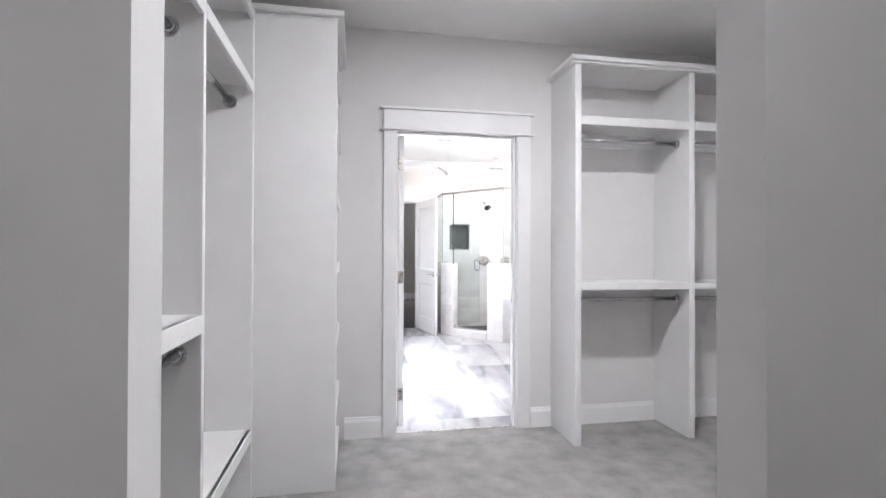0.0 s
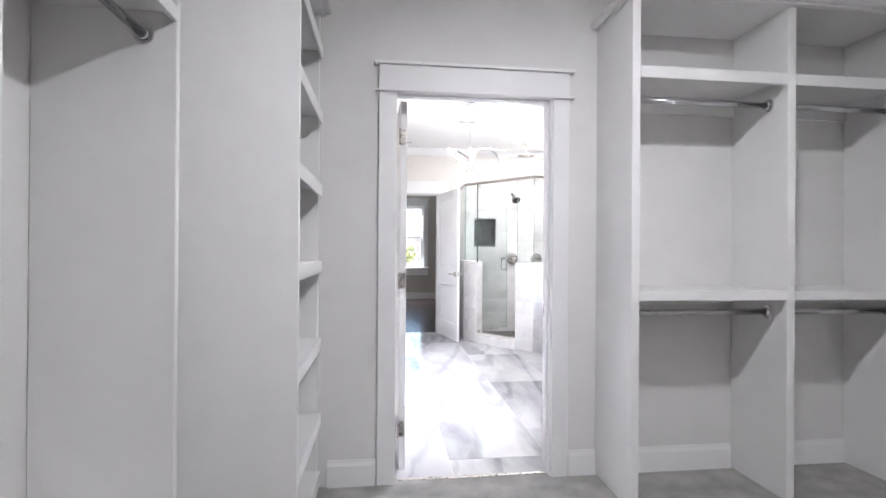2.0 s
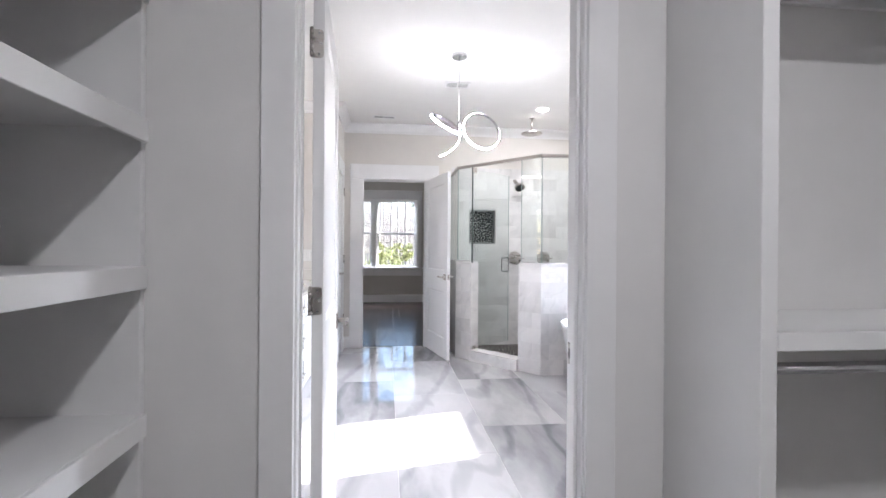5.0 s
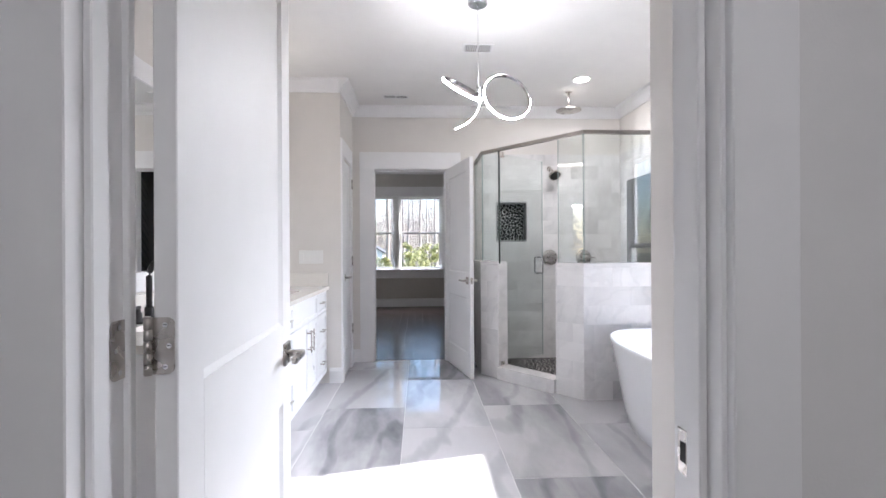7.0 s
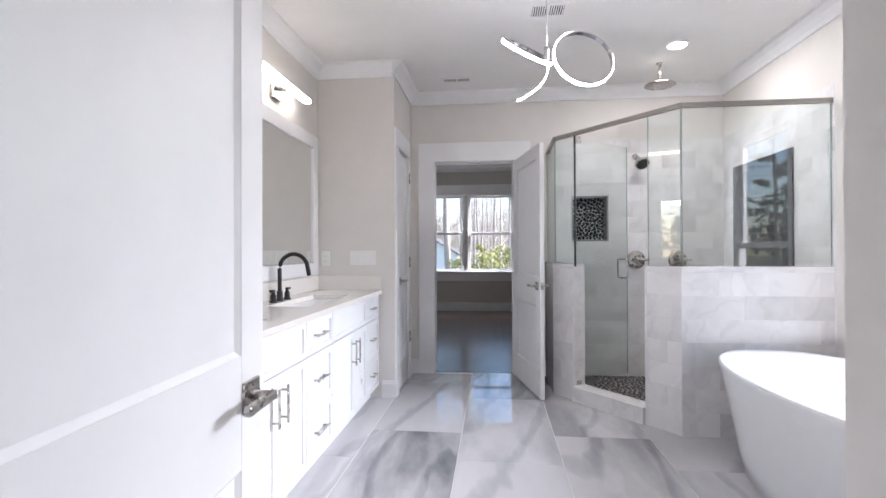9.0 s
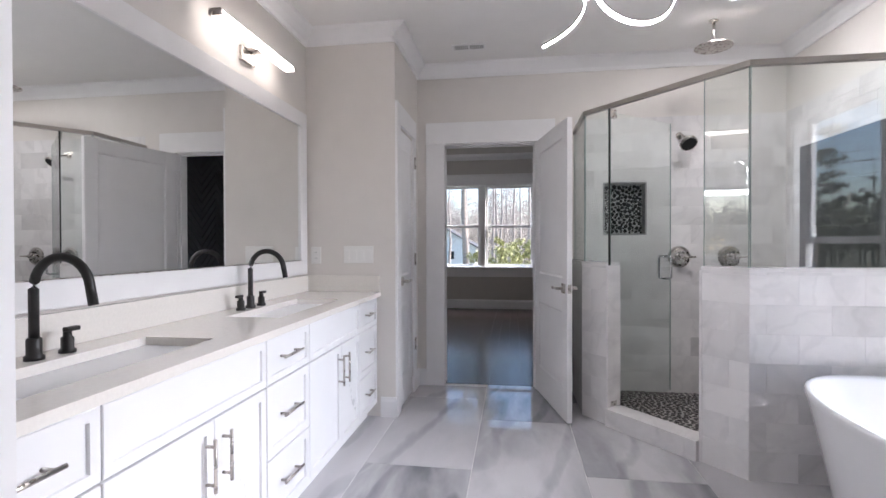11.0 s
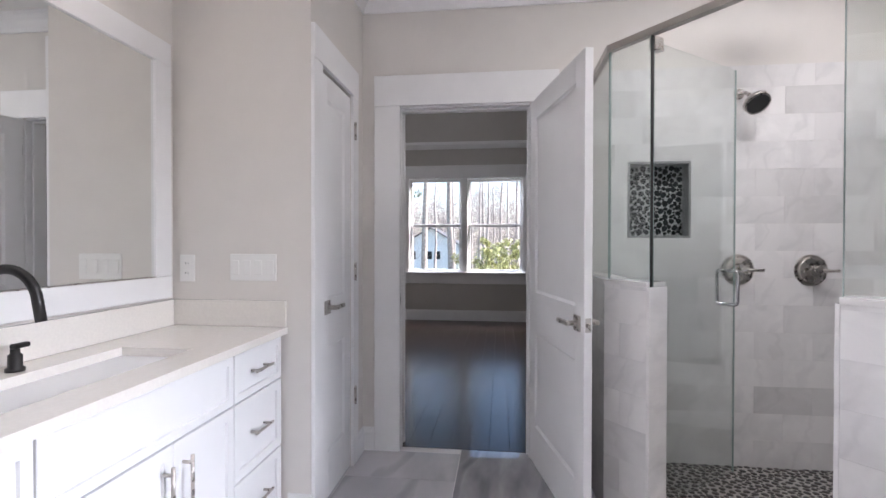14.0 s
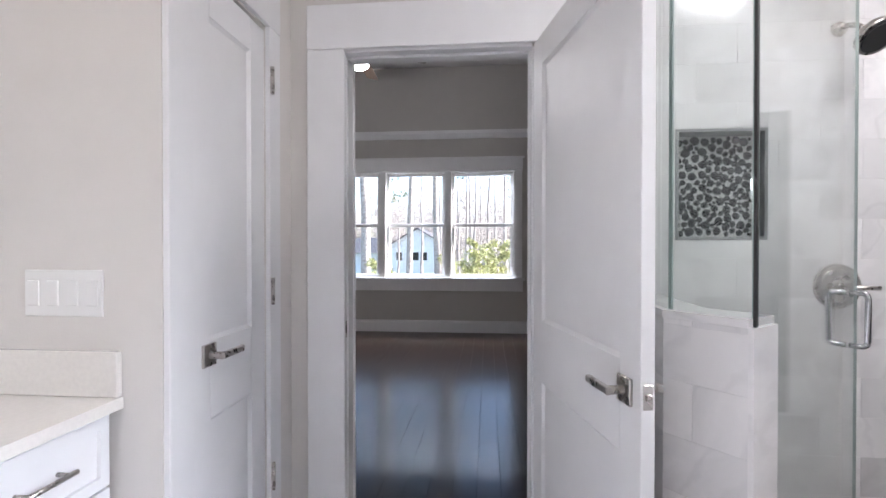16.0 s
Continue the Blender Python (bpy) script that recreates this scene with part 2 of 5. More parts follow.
TILEM = marble("shower_wall_marble", (0.80, 0.78, 0.775), (0.42, 0.41, 0.415), 0.14, 2.6, (1.0, 1.0, 1.8), (0.3, 0.2, 0.4), 0.12, 0.16, 0.40, 5.0)
PEBBLE = mat("dark_river_pebble", (0.012, 0.015, 0.016), 0.5, var=0.3, scale=30, spec=0.2, rnd=0.5)
CARPET = carpet_mat("grey_carpet")
WOOD = wood_floor_mat("dark_oak_floor")
CHEV = mat("charcoal_accent_paint", (0.018, 0.019, 0.024), 0.45, var=0.1, rnd=0.15)
PLASTIC = mat("white_plastic", (0.80, 0.79, 0.77), 0.35, var=0.01)
DARKGAP = mat("dark_gap", (0.03, 0.03, 0.03), 0.7, var=0.1)
LED = mat("lit_led_strip", (0.9, 0.9, 0.9), 0.4, var=0.0, emit=((1.0, 0.97, 0.94), 42.0))
BAR = mat("lit_frosted_bar", (0.9, 0.9, 0.88), 0.4, var=0.0, emit=((1.0, 0.90, 0.78), 3.2))
DOWN = mat("lit_downlight_lens", (0.9, 0.9, 0.9), 0.5, var=0.0, emit=((1.0, 0.95, 0.88), 8.0))


# ---- builders ----
ORIGIN = {}


def box(bm, x0, y0, z0, x1, y1, z1, bevel=0.0, seg=1):
    vs = [bm.verts.new((x, y, z)) for z in (z0, z1) for y in (y0, y1) for x in (x0, x1)]
    fs = [bm.faces.new([vs[i] for i in f]) for f in ((0, 2, 3, 1), (4, 5, 7, 6), (0, 1, 5, 4), (2, 6, 7, 3), (0, 4, 6, 2), (1, 3, 7, 5))]
    if bevel:
        es = list({e for f in fs for e in f.edges})
        bmesh.ops.bevel(bm, geom=es, offset=bevel, segments=seg, affect="EDGES", profile=0.5)
    return bm


def cyl(bm, p0, p1, r0, r1=None, seg=20, cap=True):
    r1 = r0 if r1 is None else r1
    p0, p1 = Vector(p0), Vector(p1)
    d = p1 - p0
    q = d.to_track_quat("Z", "Y").to_matrix()
    a = [bm.verts.new(p0 + q @ Vector((r0 * math.cos(k * math.tau / seg), r0 * math.sin(k * math.tau / seg), 0))) for k in range(seg)]
    b = [bm.verts.new(p1 + q @ Vector((r1 * math.cos(k * math.tau / seg), r1 * math.sin(k * math.tau / seg), 0))) for k in range(seg)]
    for k in range(seg):
        bm.faces.new((a[k], a[(k + 1) % seg], b[(k + 1) % seg], b[k])).smooth = True
    if cap:
        bm.faces.new(a[::-1])
        bm.faces.new(b)
    return bm


def tube(bm, pts, r, seg=14, closed=False):
    """A round rod swept along points."""
    pts = [Vector(p) for p in pts]
    rings = []
    n = len(pts)
    up = Vector((0.013, 0.021, 1)).normalized()
    for i, p in enumerate(pts):
        d = (pts[(i + 1) % n] - pts[i - 1]) if closed else (pts[min(i + 1, n - 1)] - pts[max(i - 1, 0)])
        d.normalize()
        s = d.cross(up)
        if s.length < 0.05:
            s = d.cross(Vector((1, 0.1, 0)))
        s.normalize()
        u = s.cross(d)
        rings.append([bm.verts.new(p + r * (math.cos(k * math.tau / seg) * s + math.sin(k * math.tau / seg) * u)) for k in range(seg)])
    for i in range(n if closed else n - 1):
        a, b = rings[i], rings[(i + 1) % n]
        for k in range(seg):
            bm.faces.new((a[k], a[(k + 1) % seg], b[(k + 1) % seg], b[k])).smooth = True
    if not closed:
        bm.faces.new(rings[0][::-1])
        bm.faces.new(rings[-1])
    return bm


def lathe(bm, x, y, prof, seg=28):
    """Turned shape about a vertical axis; prof is (radius, z) rows."""
    rings = [[bm.verts.new((x + r * math.cos(k * math.tau / seg), y + r * math.sin(k * math.tau / seg), z)) for k in range(seg)] for r, z in prof]
    for a, b in zip(rings, rings[1:]):
        for k in range(seg):
            bm.faces.new((a[k], a[(k + 1) % seg], b[(k + 1) % seg], b[k])).smooth = True
    bm.faces.new(rings[0][::-1])
    bm.faces.new(rings[-1])
    return bm


def prism(bm, pts, z0, z1):
    """Upright prism over a plan polygon."""
    a = [bm.verts.new((x, y, z0)) for x, y in pts]
    b = [bm.verts.new((x, y, z1)) for x, y in pts]
    n = len(pts)
    bm.faces.new(a[::-1])
    bm.faces.new(b)
    for k in range(n):
        bm.faces.new((a[k], a[(k + 1) % n], b[(k + 1) % n], b[k]))
    return bm


def mesh_of(name, bm, material):
    bmesh.ops.recalc_face_normals(bm, faces=bm.faces)
    me = bpy.data.meshes.new(name)
    bm.to_mesh(me)
    bm.free()
    me.materials.append(material)
    return me


def thing(name, at, label, category, group=""):
    ob = new(name)
    ob.location = at
    ob.empty_display_size = 0.1
    ORIGIN[ob.name] = Vector(at)
    return tagged(ob, label, category, group)


def part(name, bm, material, parent, label=""):
    """A bmesh in world places as one mesh under its thing or part."""
    o = ORIGIN[parent.name]
    bmesh.ops.translate(bm, verts=bm.verts, vec=-o)
    ob = new(name, mesh_of(name, bm, material))
    ob.parent = parent
    ORIGIN[ob.name] = o
    return tagged(ob, label)


def structure(name, bm, material, label, category):
    ob = new(name, mesh_of(name, bm, material))
    ORIGIN[ob.name] = Vector((0, 0, 0))
    return tagged(ob, label, category, kind="structure")


def B():
    return bmesh.new()


def shell(bm, us, vs, holes, place):
    """One slab on a grid of lines, left open at the holes; place maps (u, v, side) to a point."""
    us, vs = sorted(set(us)), sorted(set(vs))
    grid = {(i, j, s): None for i in range(len(us)) for j in range(len(vs)) for s in (0, 1)}

    def vert(i, j, s):
        if grid[i, j, s] is None:
            grid[i, j, s] = bm.verts.new(place(us[i], vs[j], s))
        return grid[i, j, s]

    def solid(i, j):
        if not (0 <= i < len(us) - 1 and 0 <= j < len(vs) - 1):
            return False
        u, v = (us[i] + us[i + 1]) / 2, (vs[j] + vs[j + 1]) / 2
        return not any(a < u < b and c < v < d for a, b, c, d in holes)

    for i in range(len(us) - 1):
        for j in range(len(vs) - 1):
            if not solid(i, j):
                continue
            for s in (0, 1):
                bm.faces.new([vert(i, j, s), vert(i + 1, j, s), vert(i + 1, j + 1, s), vert(i, j + 1, s)])
            for di, dj, e in ((-1, 0, ((i, j), (i, j + 1))), (1, 0, ((i + 1, j), (i + 1, j + 1))), (0, -1, ((i, j), (i + 1, j))), (0, 1, ((i, j + 1), (i + 1, j + 1)))):
                if not solid(i + di, j + dj):
                    (a, b), (c, d) = e
                    bm.faces.new([vert(a, b, 0), vert(c, d, 0), vert(c, d, 1), vert(a, b, 1)])
    return bm


def wall_x(bm, y0, y1, x0, x1, z1, holes=()):
    """Wall running along x; holes are (x0, x1, z0, z1)."""
    us = [x0, x1] + [h[k] for h in holes for k in (0, 1)]
    vs = [0, z1] + [h[k] for h in holes for k in (2, 3)]
    return shell(bm, us, vs, holes, lambda u, v, s: (u, (y0, y1)[s], v))


def wall_y(bm, x0, x1, y0, y1, z1, holes=()):
    us = [y0, y1] + [h[k] for h in holes for k in (0, 1)]
    vs = [0, z1] + [h[k] for h in holes for k in (2, 3)]
    return shell(bm, us, vs, holes, lambda u, v, s: ((x0, x1)[s], u, v))


# ---- large structure ----
CZ = 2.78            # ceiling of closet and bath
RW = 5.745           # face of the long right-hand wall
BY = 9.165           # bath face of the wall to the bedroom
FY = 14.3            # bedroom window wall
BZ = 3.89            # bedroom ceiling
W_Y0, W_Y1, W_Z0, W_Z1 = 6.30, 7.25, 0.52, 2.20      # bath window opening
V_X0, V_X1, V_Z0, V_Z1 = 1.10, 4.00, 0.80, 2.37      # bedroom window opening

structure("wall_closet_left", wall_y(B(), 1.68, 1.80, -0.07, 4.57, CZ), WALL, "plain off-white painted closet wall", "wall")
structure("wall_hall_end", wall_x(B(), -0.07, 0.05, 1.80, 4.72, CZ), WALL, "plain off-white painted hall wall", "wall")
structure("wall_hall_right", wall_y(B(), 4.60, 4.72, 0.05, 1.96, CZ), WALL, "plain off-white painted hall wall", "wall")
structure("wall_entry", wall_x(B(), 1.96, 2.1, 1.80, RW, CZ, [(2.40, 3.59, 0, 2.45)]), WALL, "off-white wall with a plain cased opening", "wall")
structure("wall_right_closet", wall_y(B(), RW, RW + 0.14, 1.96, 4.51, CZ), WALL, "plain off-white painted closet wall", "wall")
structure("wall_right_bath", wall_y(B(), RW, RW + 0.14, 4.51, BY, CZ, [(W_Y0, W_Y1, W_Z0, W_Z1)]), BATH, "beige painted bathroom wall with a window opening", "wall")
structure("wall_closet_door", wall_x(B(), 4.45, 4.51, 1.80, RW, CZ, [(3.02, 3.925, 0, 2.118)]), WALL, "off-white closet wall around a door opening", "wall")
structure("wall_bath_south", wall_x(B(), 4.51, 4.57, 1.80, RW, CZ, [(3.02, 3.925, 0, 2.118)]), BATH, "beige bathroom wall around a door opening", "wall")
structure("wall_bath_corner", box(B(), 4.172, 4.572, 0.0, RW - 0.001, 5.20, CZ), BATH, "beige painted wall corner between the closet door and the bathtub", "wall")
structure("wall_bath_left", wall_y(B(), 1.99, 2.11, 4.57, BY, CZ), BATH, "beige painted bathroom wall behind the vanity", "wall")
structure("wall_return", wall_x(B(), 8.34, 8.44, 2.11, 2.775, CZ), BATH, "beige painted wall at the end of the vanity", "wall")
structure("wall_linen", wall_y(B(), 2.675, 2.775, 8.44, BY, CZ, [(8.45, 8.925, 0, 2.10)]), BATH, "beige wall around the linen closet door", "wall")
NX0, NX1, NZ0, NZ1 = 4.345, 4.693, 1.303, 1.742
bmw = wall_x(B(), BY, 9.265, 1.99, RW + 0.14, CZ, [(3.0, 3.805, 0, 2.105), (NX0, NX1, NZ0, NZ1)])
structure("wall_bath_north", bmw, BATH, "beige bathroom wall with a doorway and a shower niche", "wall")
structure("wall_bedroom_south", wall_x(B(), 9.265, 9.30, 0.2, 6.0, BZ, [(3.0, 3.805, 0, 2.105)]), BEDW, "greige bedroom wall around the bathroom doorway", "wall")
structure("wall_bedroom_left", wall_y(B(), 0.08, 0.20, 9.265, FY, BZ), BEDW, "greige painted bedroom wall", "wall")
structure("wall_bedroom_right", wall_y(B(), 6.0, 6.12, 9.265, FY, BZ), CHEV, "charcoal painted bedroom accent wall", "wall")
structure("wall_bedroom_window", wall_x(B(), FY, FY + 0.15, 0.08, 6.12, BZ, [(V_X0, V_X1, V_Z0, V_Z1)]), BEDW, "greige bedroom wall with a wide triple window", "wall")

structure("ceiling_closet", box(B(), 1.68, -0.07, CZ, RW + 0.14, 4.51, CZ + 0.1), CEIL, "flat white painted closet ceiling", "ceiling")
structure("ceiling_bath", box(B(), 1.80, 4.51, CZ, RW + 0.14, 9.265, CZ + 0.1), CEIL, "flat white painted bathroom ceiling", "ceiling")
structure("ceiling_bedroom", box(B(), 0.08, 9.265, BZ, 6.12, FY + 0.15, BZ + 0.1), CEIL, "high white bedroom ceiling", "ceiling")
structure("floor_closet", box(B(), 1.68, -0.07, -0.12, RW + 0.14, 4.49, 0.0), CARPET, "soft grey cut-pile carpet", "floor")
floor_bath = structure("floor_bath", box(B(), 1.80, 4.49, -0.12, RW + 0.14, 9.23, -0.0016), GROUT, "polished grey-veined marble tile floor", "floor")
floor_bed = structure("floor_bedroom", box(B(), 0.08, 9.23, -0.12, 6.12, FY + 0.15, -0.003), DARKGAP, "dark stained oak plank floor", "floor")


def sweep(bm, prof, p0, p1, n):
    """Moulding with a profile (out of the wall, up) along a straight line."""
    rows = []
    for p in (p0, p1):
        rows.append([bm.verts.new((p[0] + n[0] * u, p[1] + n[1] * u, v)) for u, v in prof])
    k = len(prof)
    bm.faces.new(rows[0])
    bm.faces.new(rows[1][::-1])
    for i in range(k):
        bm.faces.new((rows[0][i], rows[0][(i + 1) % k], rows[1][(i + 1) % k], rows[1][i]))
    return bm


CROWN = [(0, CZ - 0.11), (0.014, CZ - 0.11), (0.022, CZ - 0.085), (0.05, CZ - 0.05), (0.082, CZ - 0.022), (0.088, CZ), (0, CZ)]
for p0, p1, n in (((2.11, BY), (RW, BY), (0, -1)), ((RW, 5.20), (RW, BY), (-1, 0)), ((4.172, 5.20), (RW, 5.20), (0, 1)), ((4.172, 4.57), (4.172, 5.288), (-1, 0)), ((2.11, 4.57), (2.11, 8.34), (1, 0)),
                  ((2.11, 8.34), (2.775, 8.34), (0, -1)), ((2.775, 8.25), (2.775, BY), (1, 0)), ((2.11, 4.57), (4.172, 4.57), (0, 1))):
    structure("crown_moulding", sweep(B(), CROWN, p0, p1, n), TRIM, "white painted crown moulding", "trim")


def base_prof(h):
    return [(0, 0), (0.016, 0), (0.016, h - 0.03), (0.010, h - 0.012), (0.008, h), (0, h)]


for p0, p1, n in (((2.70, 4.45), (2.95, 4.45), (0, -1)), ((4.012, 4.45), (4.168, 4.45), (0, -1)), ((4.215, 4.45), (4.99, 4.45), (0, -1)), ((5.045, 4.45), (RW, 4.45), (0, -1)),
                  ((2.668, 8.34), (2.775, 8.34), (0, -1)), ((2.775, 8.324), (2.775, 8.342), (1, 0)), ((2.775, 9.02), (2.775, BY), (1, 0)),
                  ((2.775, BY), (2.853, BY), (0, -1)), ((3.965, BY), (4.10, BY), (0, -1)), ((RW, 5.20), (RW, 7.60), (-1, 0)),
                  ((4.172, 5.20), (RW, 5.20), (0, 1)),
                  ((RW, 2.10), (RW, 4.05), (-1, 0)), ((3.59, 2.10), (RW, 2.10), (0, 1)),
                  ((0.2, FY), (6.0, FY), (0, -1)), ((0.2, 9.30), (2.86, 9.30), (0, 1)), ((3.95, 9.30), (6.0, 9.30), (0, 1)), ((0.2, 9.3), (0.2, FY), (1, 0))):
    structure("baseboard", sweep(B(), base_prof(0.14 if p0[1] < 9.2 else 0.175), p0, p1, n), TRIM, "white painted tall baseboard", "trim")


# ---- door surrounds ----
def surround_x(name, y, side, x0, x1, ztop, width, head, cap, label):
    """Flat casing on one face of a wall along x; side is the way it faces."""
    a, b = sorted((y, y + side * 0.018))
    structure(name, box(B(), x0 - width, a, 0, x0, b, ztop, 0.002), TRIM, label, "trim")
    structure(name, box(B(), x1, a, 0, x1 + width, b, ztop, 0.002), TRIM, label, "trim")
    a2, b2 = sorted((y, y + side * 0.022))
    structure(name, box(B(), x0 - width, a2, ztop + 0.001, x1 + width, b2, ztop + head, 0.002), TRIM, label, "trim")
    if cap:
        a3, b3 = sorted((y, y + side * 0.038))
        structure(name, box(B(), x0 - width - 0.026, a3, ztop + head, x1 + width + 0.026, b3, ztop + head + 0.016, 0.002), TRIM, label, "trim")
        structure(name, box(B(), x0 - width - 0.024, a3, ztop - 0.009, x1 + width + 0.024, b3, ztop + 0.001, 0.002), TRIM, label, "trim")


surround_x("closet_door_casing", 4.45, -1, 3.05, 3.912, 2.10, 0.094, 0.135, True, "flat white door casing with a capped header")
surround_x("closet_door_casing", 4.57, 1, 3.05, 3.912, 2.10, 0.094, 0.135, False, "flat white door casing")
for x0, x1 in ((3.02, 3.04), (3.905, 3.925)):
    structure("door_jamb", box(B(), x0, 4.448, 0, x1, 4.572, 2.098, 0.0015), TRIM, "white painted door jamb", "trim")
structure("door_jamb", box(B(), 3.04, 4.448, 2.098, 3.905, 4.572, 2.118), TRIM, "white painted head jamb", "trim")
for x0, x1 in ((3.04, 3.052), (3.893, 3.905)):
    structure("door_stop", box(B(), x0, 4.482, 0, x1, 4.518, 2.098, 0.002), TRIM, "white painted door stop", "trim")
structure("door_stop", box(B(), 3.052, 4.482, 2.086, 3.893, 4.518, 2.098, 0.002), TRIM, "white painted door stop", "trim")
structure("threshold_strip", box(B(), 3.04, 4.476, -0.004, 3.905, 4.50, 0.006, 0.002), NICKEL, "thin metal strip between carpet and tile", "trim")

surround_x("bedroom_door_casing", BY, -1, 3.013, 3.795, 2.10, 0.16, 0.185, False, "wide flat white door casing")
surround_x("bedroom_door_casing", 9.30, 1, 3.013, 3.795, 2.10, 0.14, 0.18, False, "wide flat white door casing")
for x0, x1 in ((3.0, 3.006), (3.787, 3.805)):
    structure("door_jamb", box(B(), x0, BY - 0.002, 0, x1, 9.302, 2.09, 0.0015), TRIM, "white painted door jamb", "trim")
structure("door_jamb", box(B(), 3.006, BY - 0.002, 2.09, 3.787, 9.302, 2.105), TRIM, "white painted head jamb", "trim")
structure("door_stop", box(B(), 3.006, 9.205, 0, 3.013, 9.24, 2.09, 0.001), TRIM, "white painted door stop", "trim")
structure("door_stop", box(B(), 3.775, 9.205, 0, 3.787, 9.24, 2.09, 0.002), TRIM, "white painted door stop", "trim")
structure("door_stop", box(B(), 3.013, 9.205, 2.078, 3.775, 9.24, 2.09, 0.002), TRIM, "white painted door stop", "trim")

for y0, y1 in ((8.342, 8.448), (8.927, 9.02)):
    structure("linen_door_casing", box(B(), 2.775, y0, 0, 2.793, y1, 2.105, 0.002), TRIM, "flat white linen door casing", "trim")
structure("linen_door_casing", box(B(), 2.775, 8.342, 2.106, 2.795, 9.02, 2.257, 0.002), TRIM, "flat white linen door casing", "trim")


# ---- doors ----
def hinge_plate(x0, x1, y_in, y_out, zc, h, r=0.011):
    """Thin upright plate, its two corners on the y_out side rounded."""
    s = 1 if y_in < y_out else -1
    pts = [(y_in, zc - h), (y_out - s * r, zc - h)]
    pts += [(y_out - s * r + s * r * math.sin(a), zc - h + r - r * math.cos(a)) for a in (0.4, 0.8, 1.2)]
    pts += [(y_out, zc - h + r), (y_out, zc + h - r)]
    pts += [(y_out - s * r + s * r * math.cos(a), zc + h - r + r * math.sin(a)) for a in (0.4, 0.8, 1.2)]
    pts += [(y_out - s * r, zc + h), (y_in, zc + h)]
    bm = B()
    a = [bm.verts.new((x0, y, z)) for y, z in pts]
    b = [bm.verts.new((x1, y, z)) for y, z in pts]
    bm.faces.new(a)
    bm.faces.new(b[::-1])
    for k in range(len(pts)):
        bm.faces.new((a[k], b[k], b[(k + 1) % len(pts)], a[(k + 1) % len(pts)]))
    bmesh.ops.recalc_face_normals(bm, faces=bm.faces)
    return bm


def knuckles(x, y, zc, h, r):
    """Barrel of five knuckles with fine gaps between them and a pin head on top."""
    bm = B()
    for k in range(5):
        z0 = zc - h + 2 * h * k / 5
        cyl(bm, (x, y, z0 + 0.0006), (x, y, z0 + 2 * h / 5 - 0.0006), r, seg=14)
    cyl(bm, (x, y, zc + h), (x, y, zc + h + 0.003), r * 0.9, r * 0.6, seg=14)
    return cyl(bm, (x, y, zc - h), (x, y, zc + h), r * 0.8, seg=10)


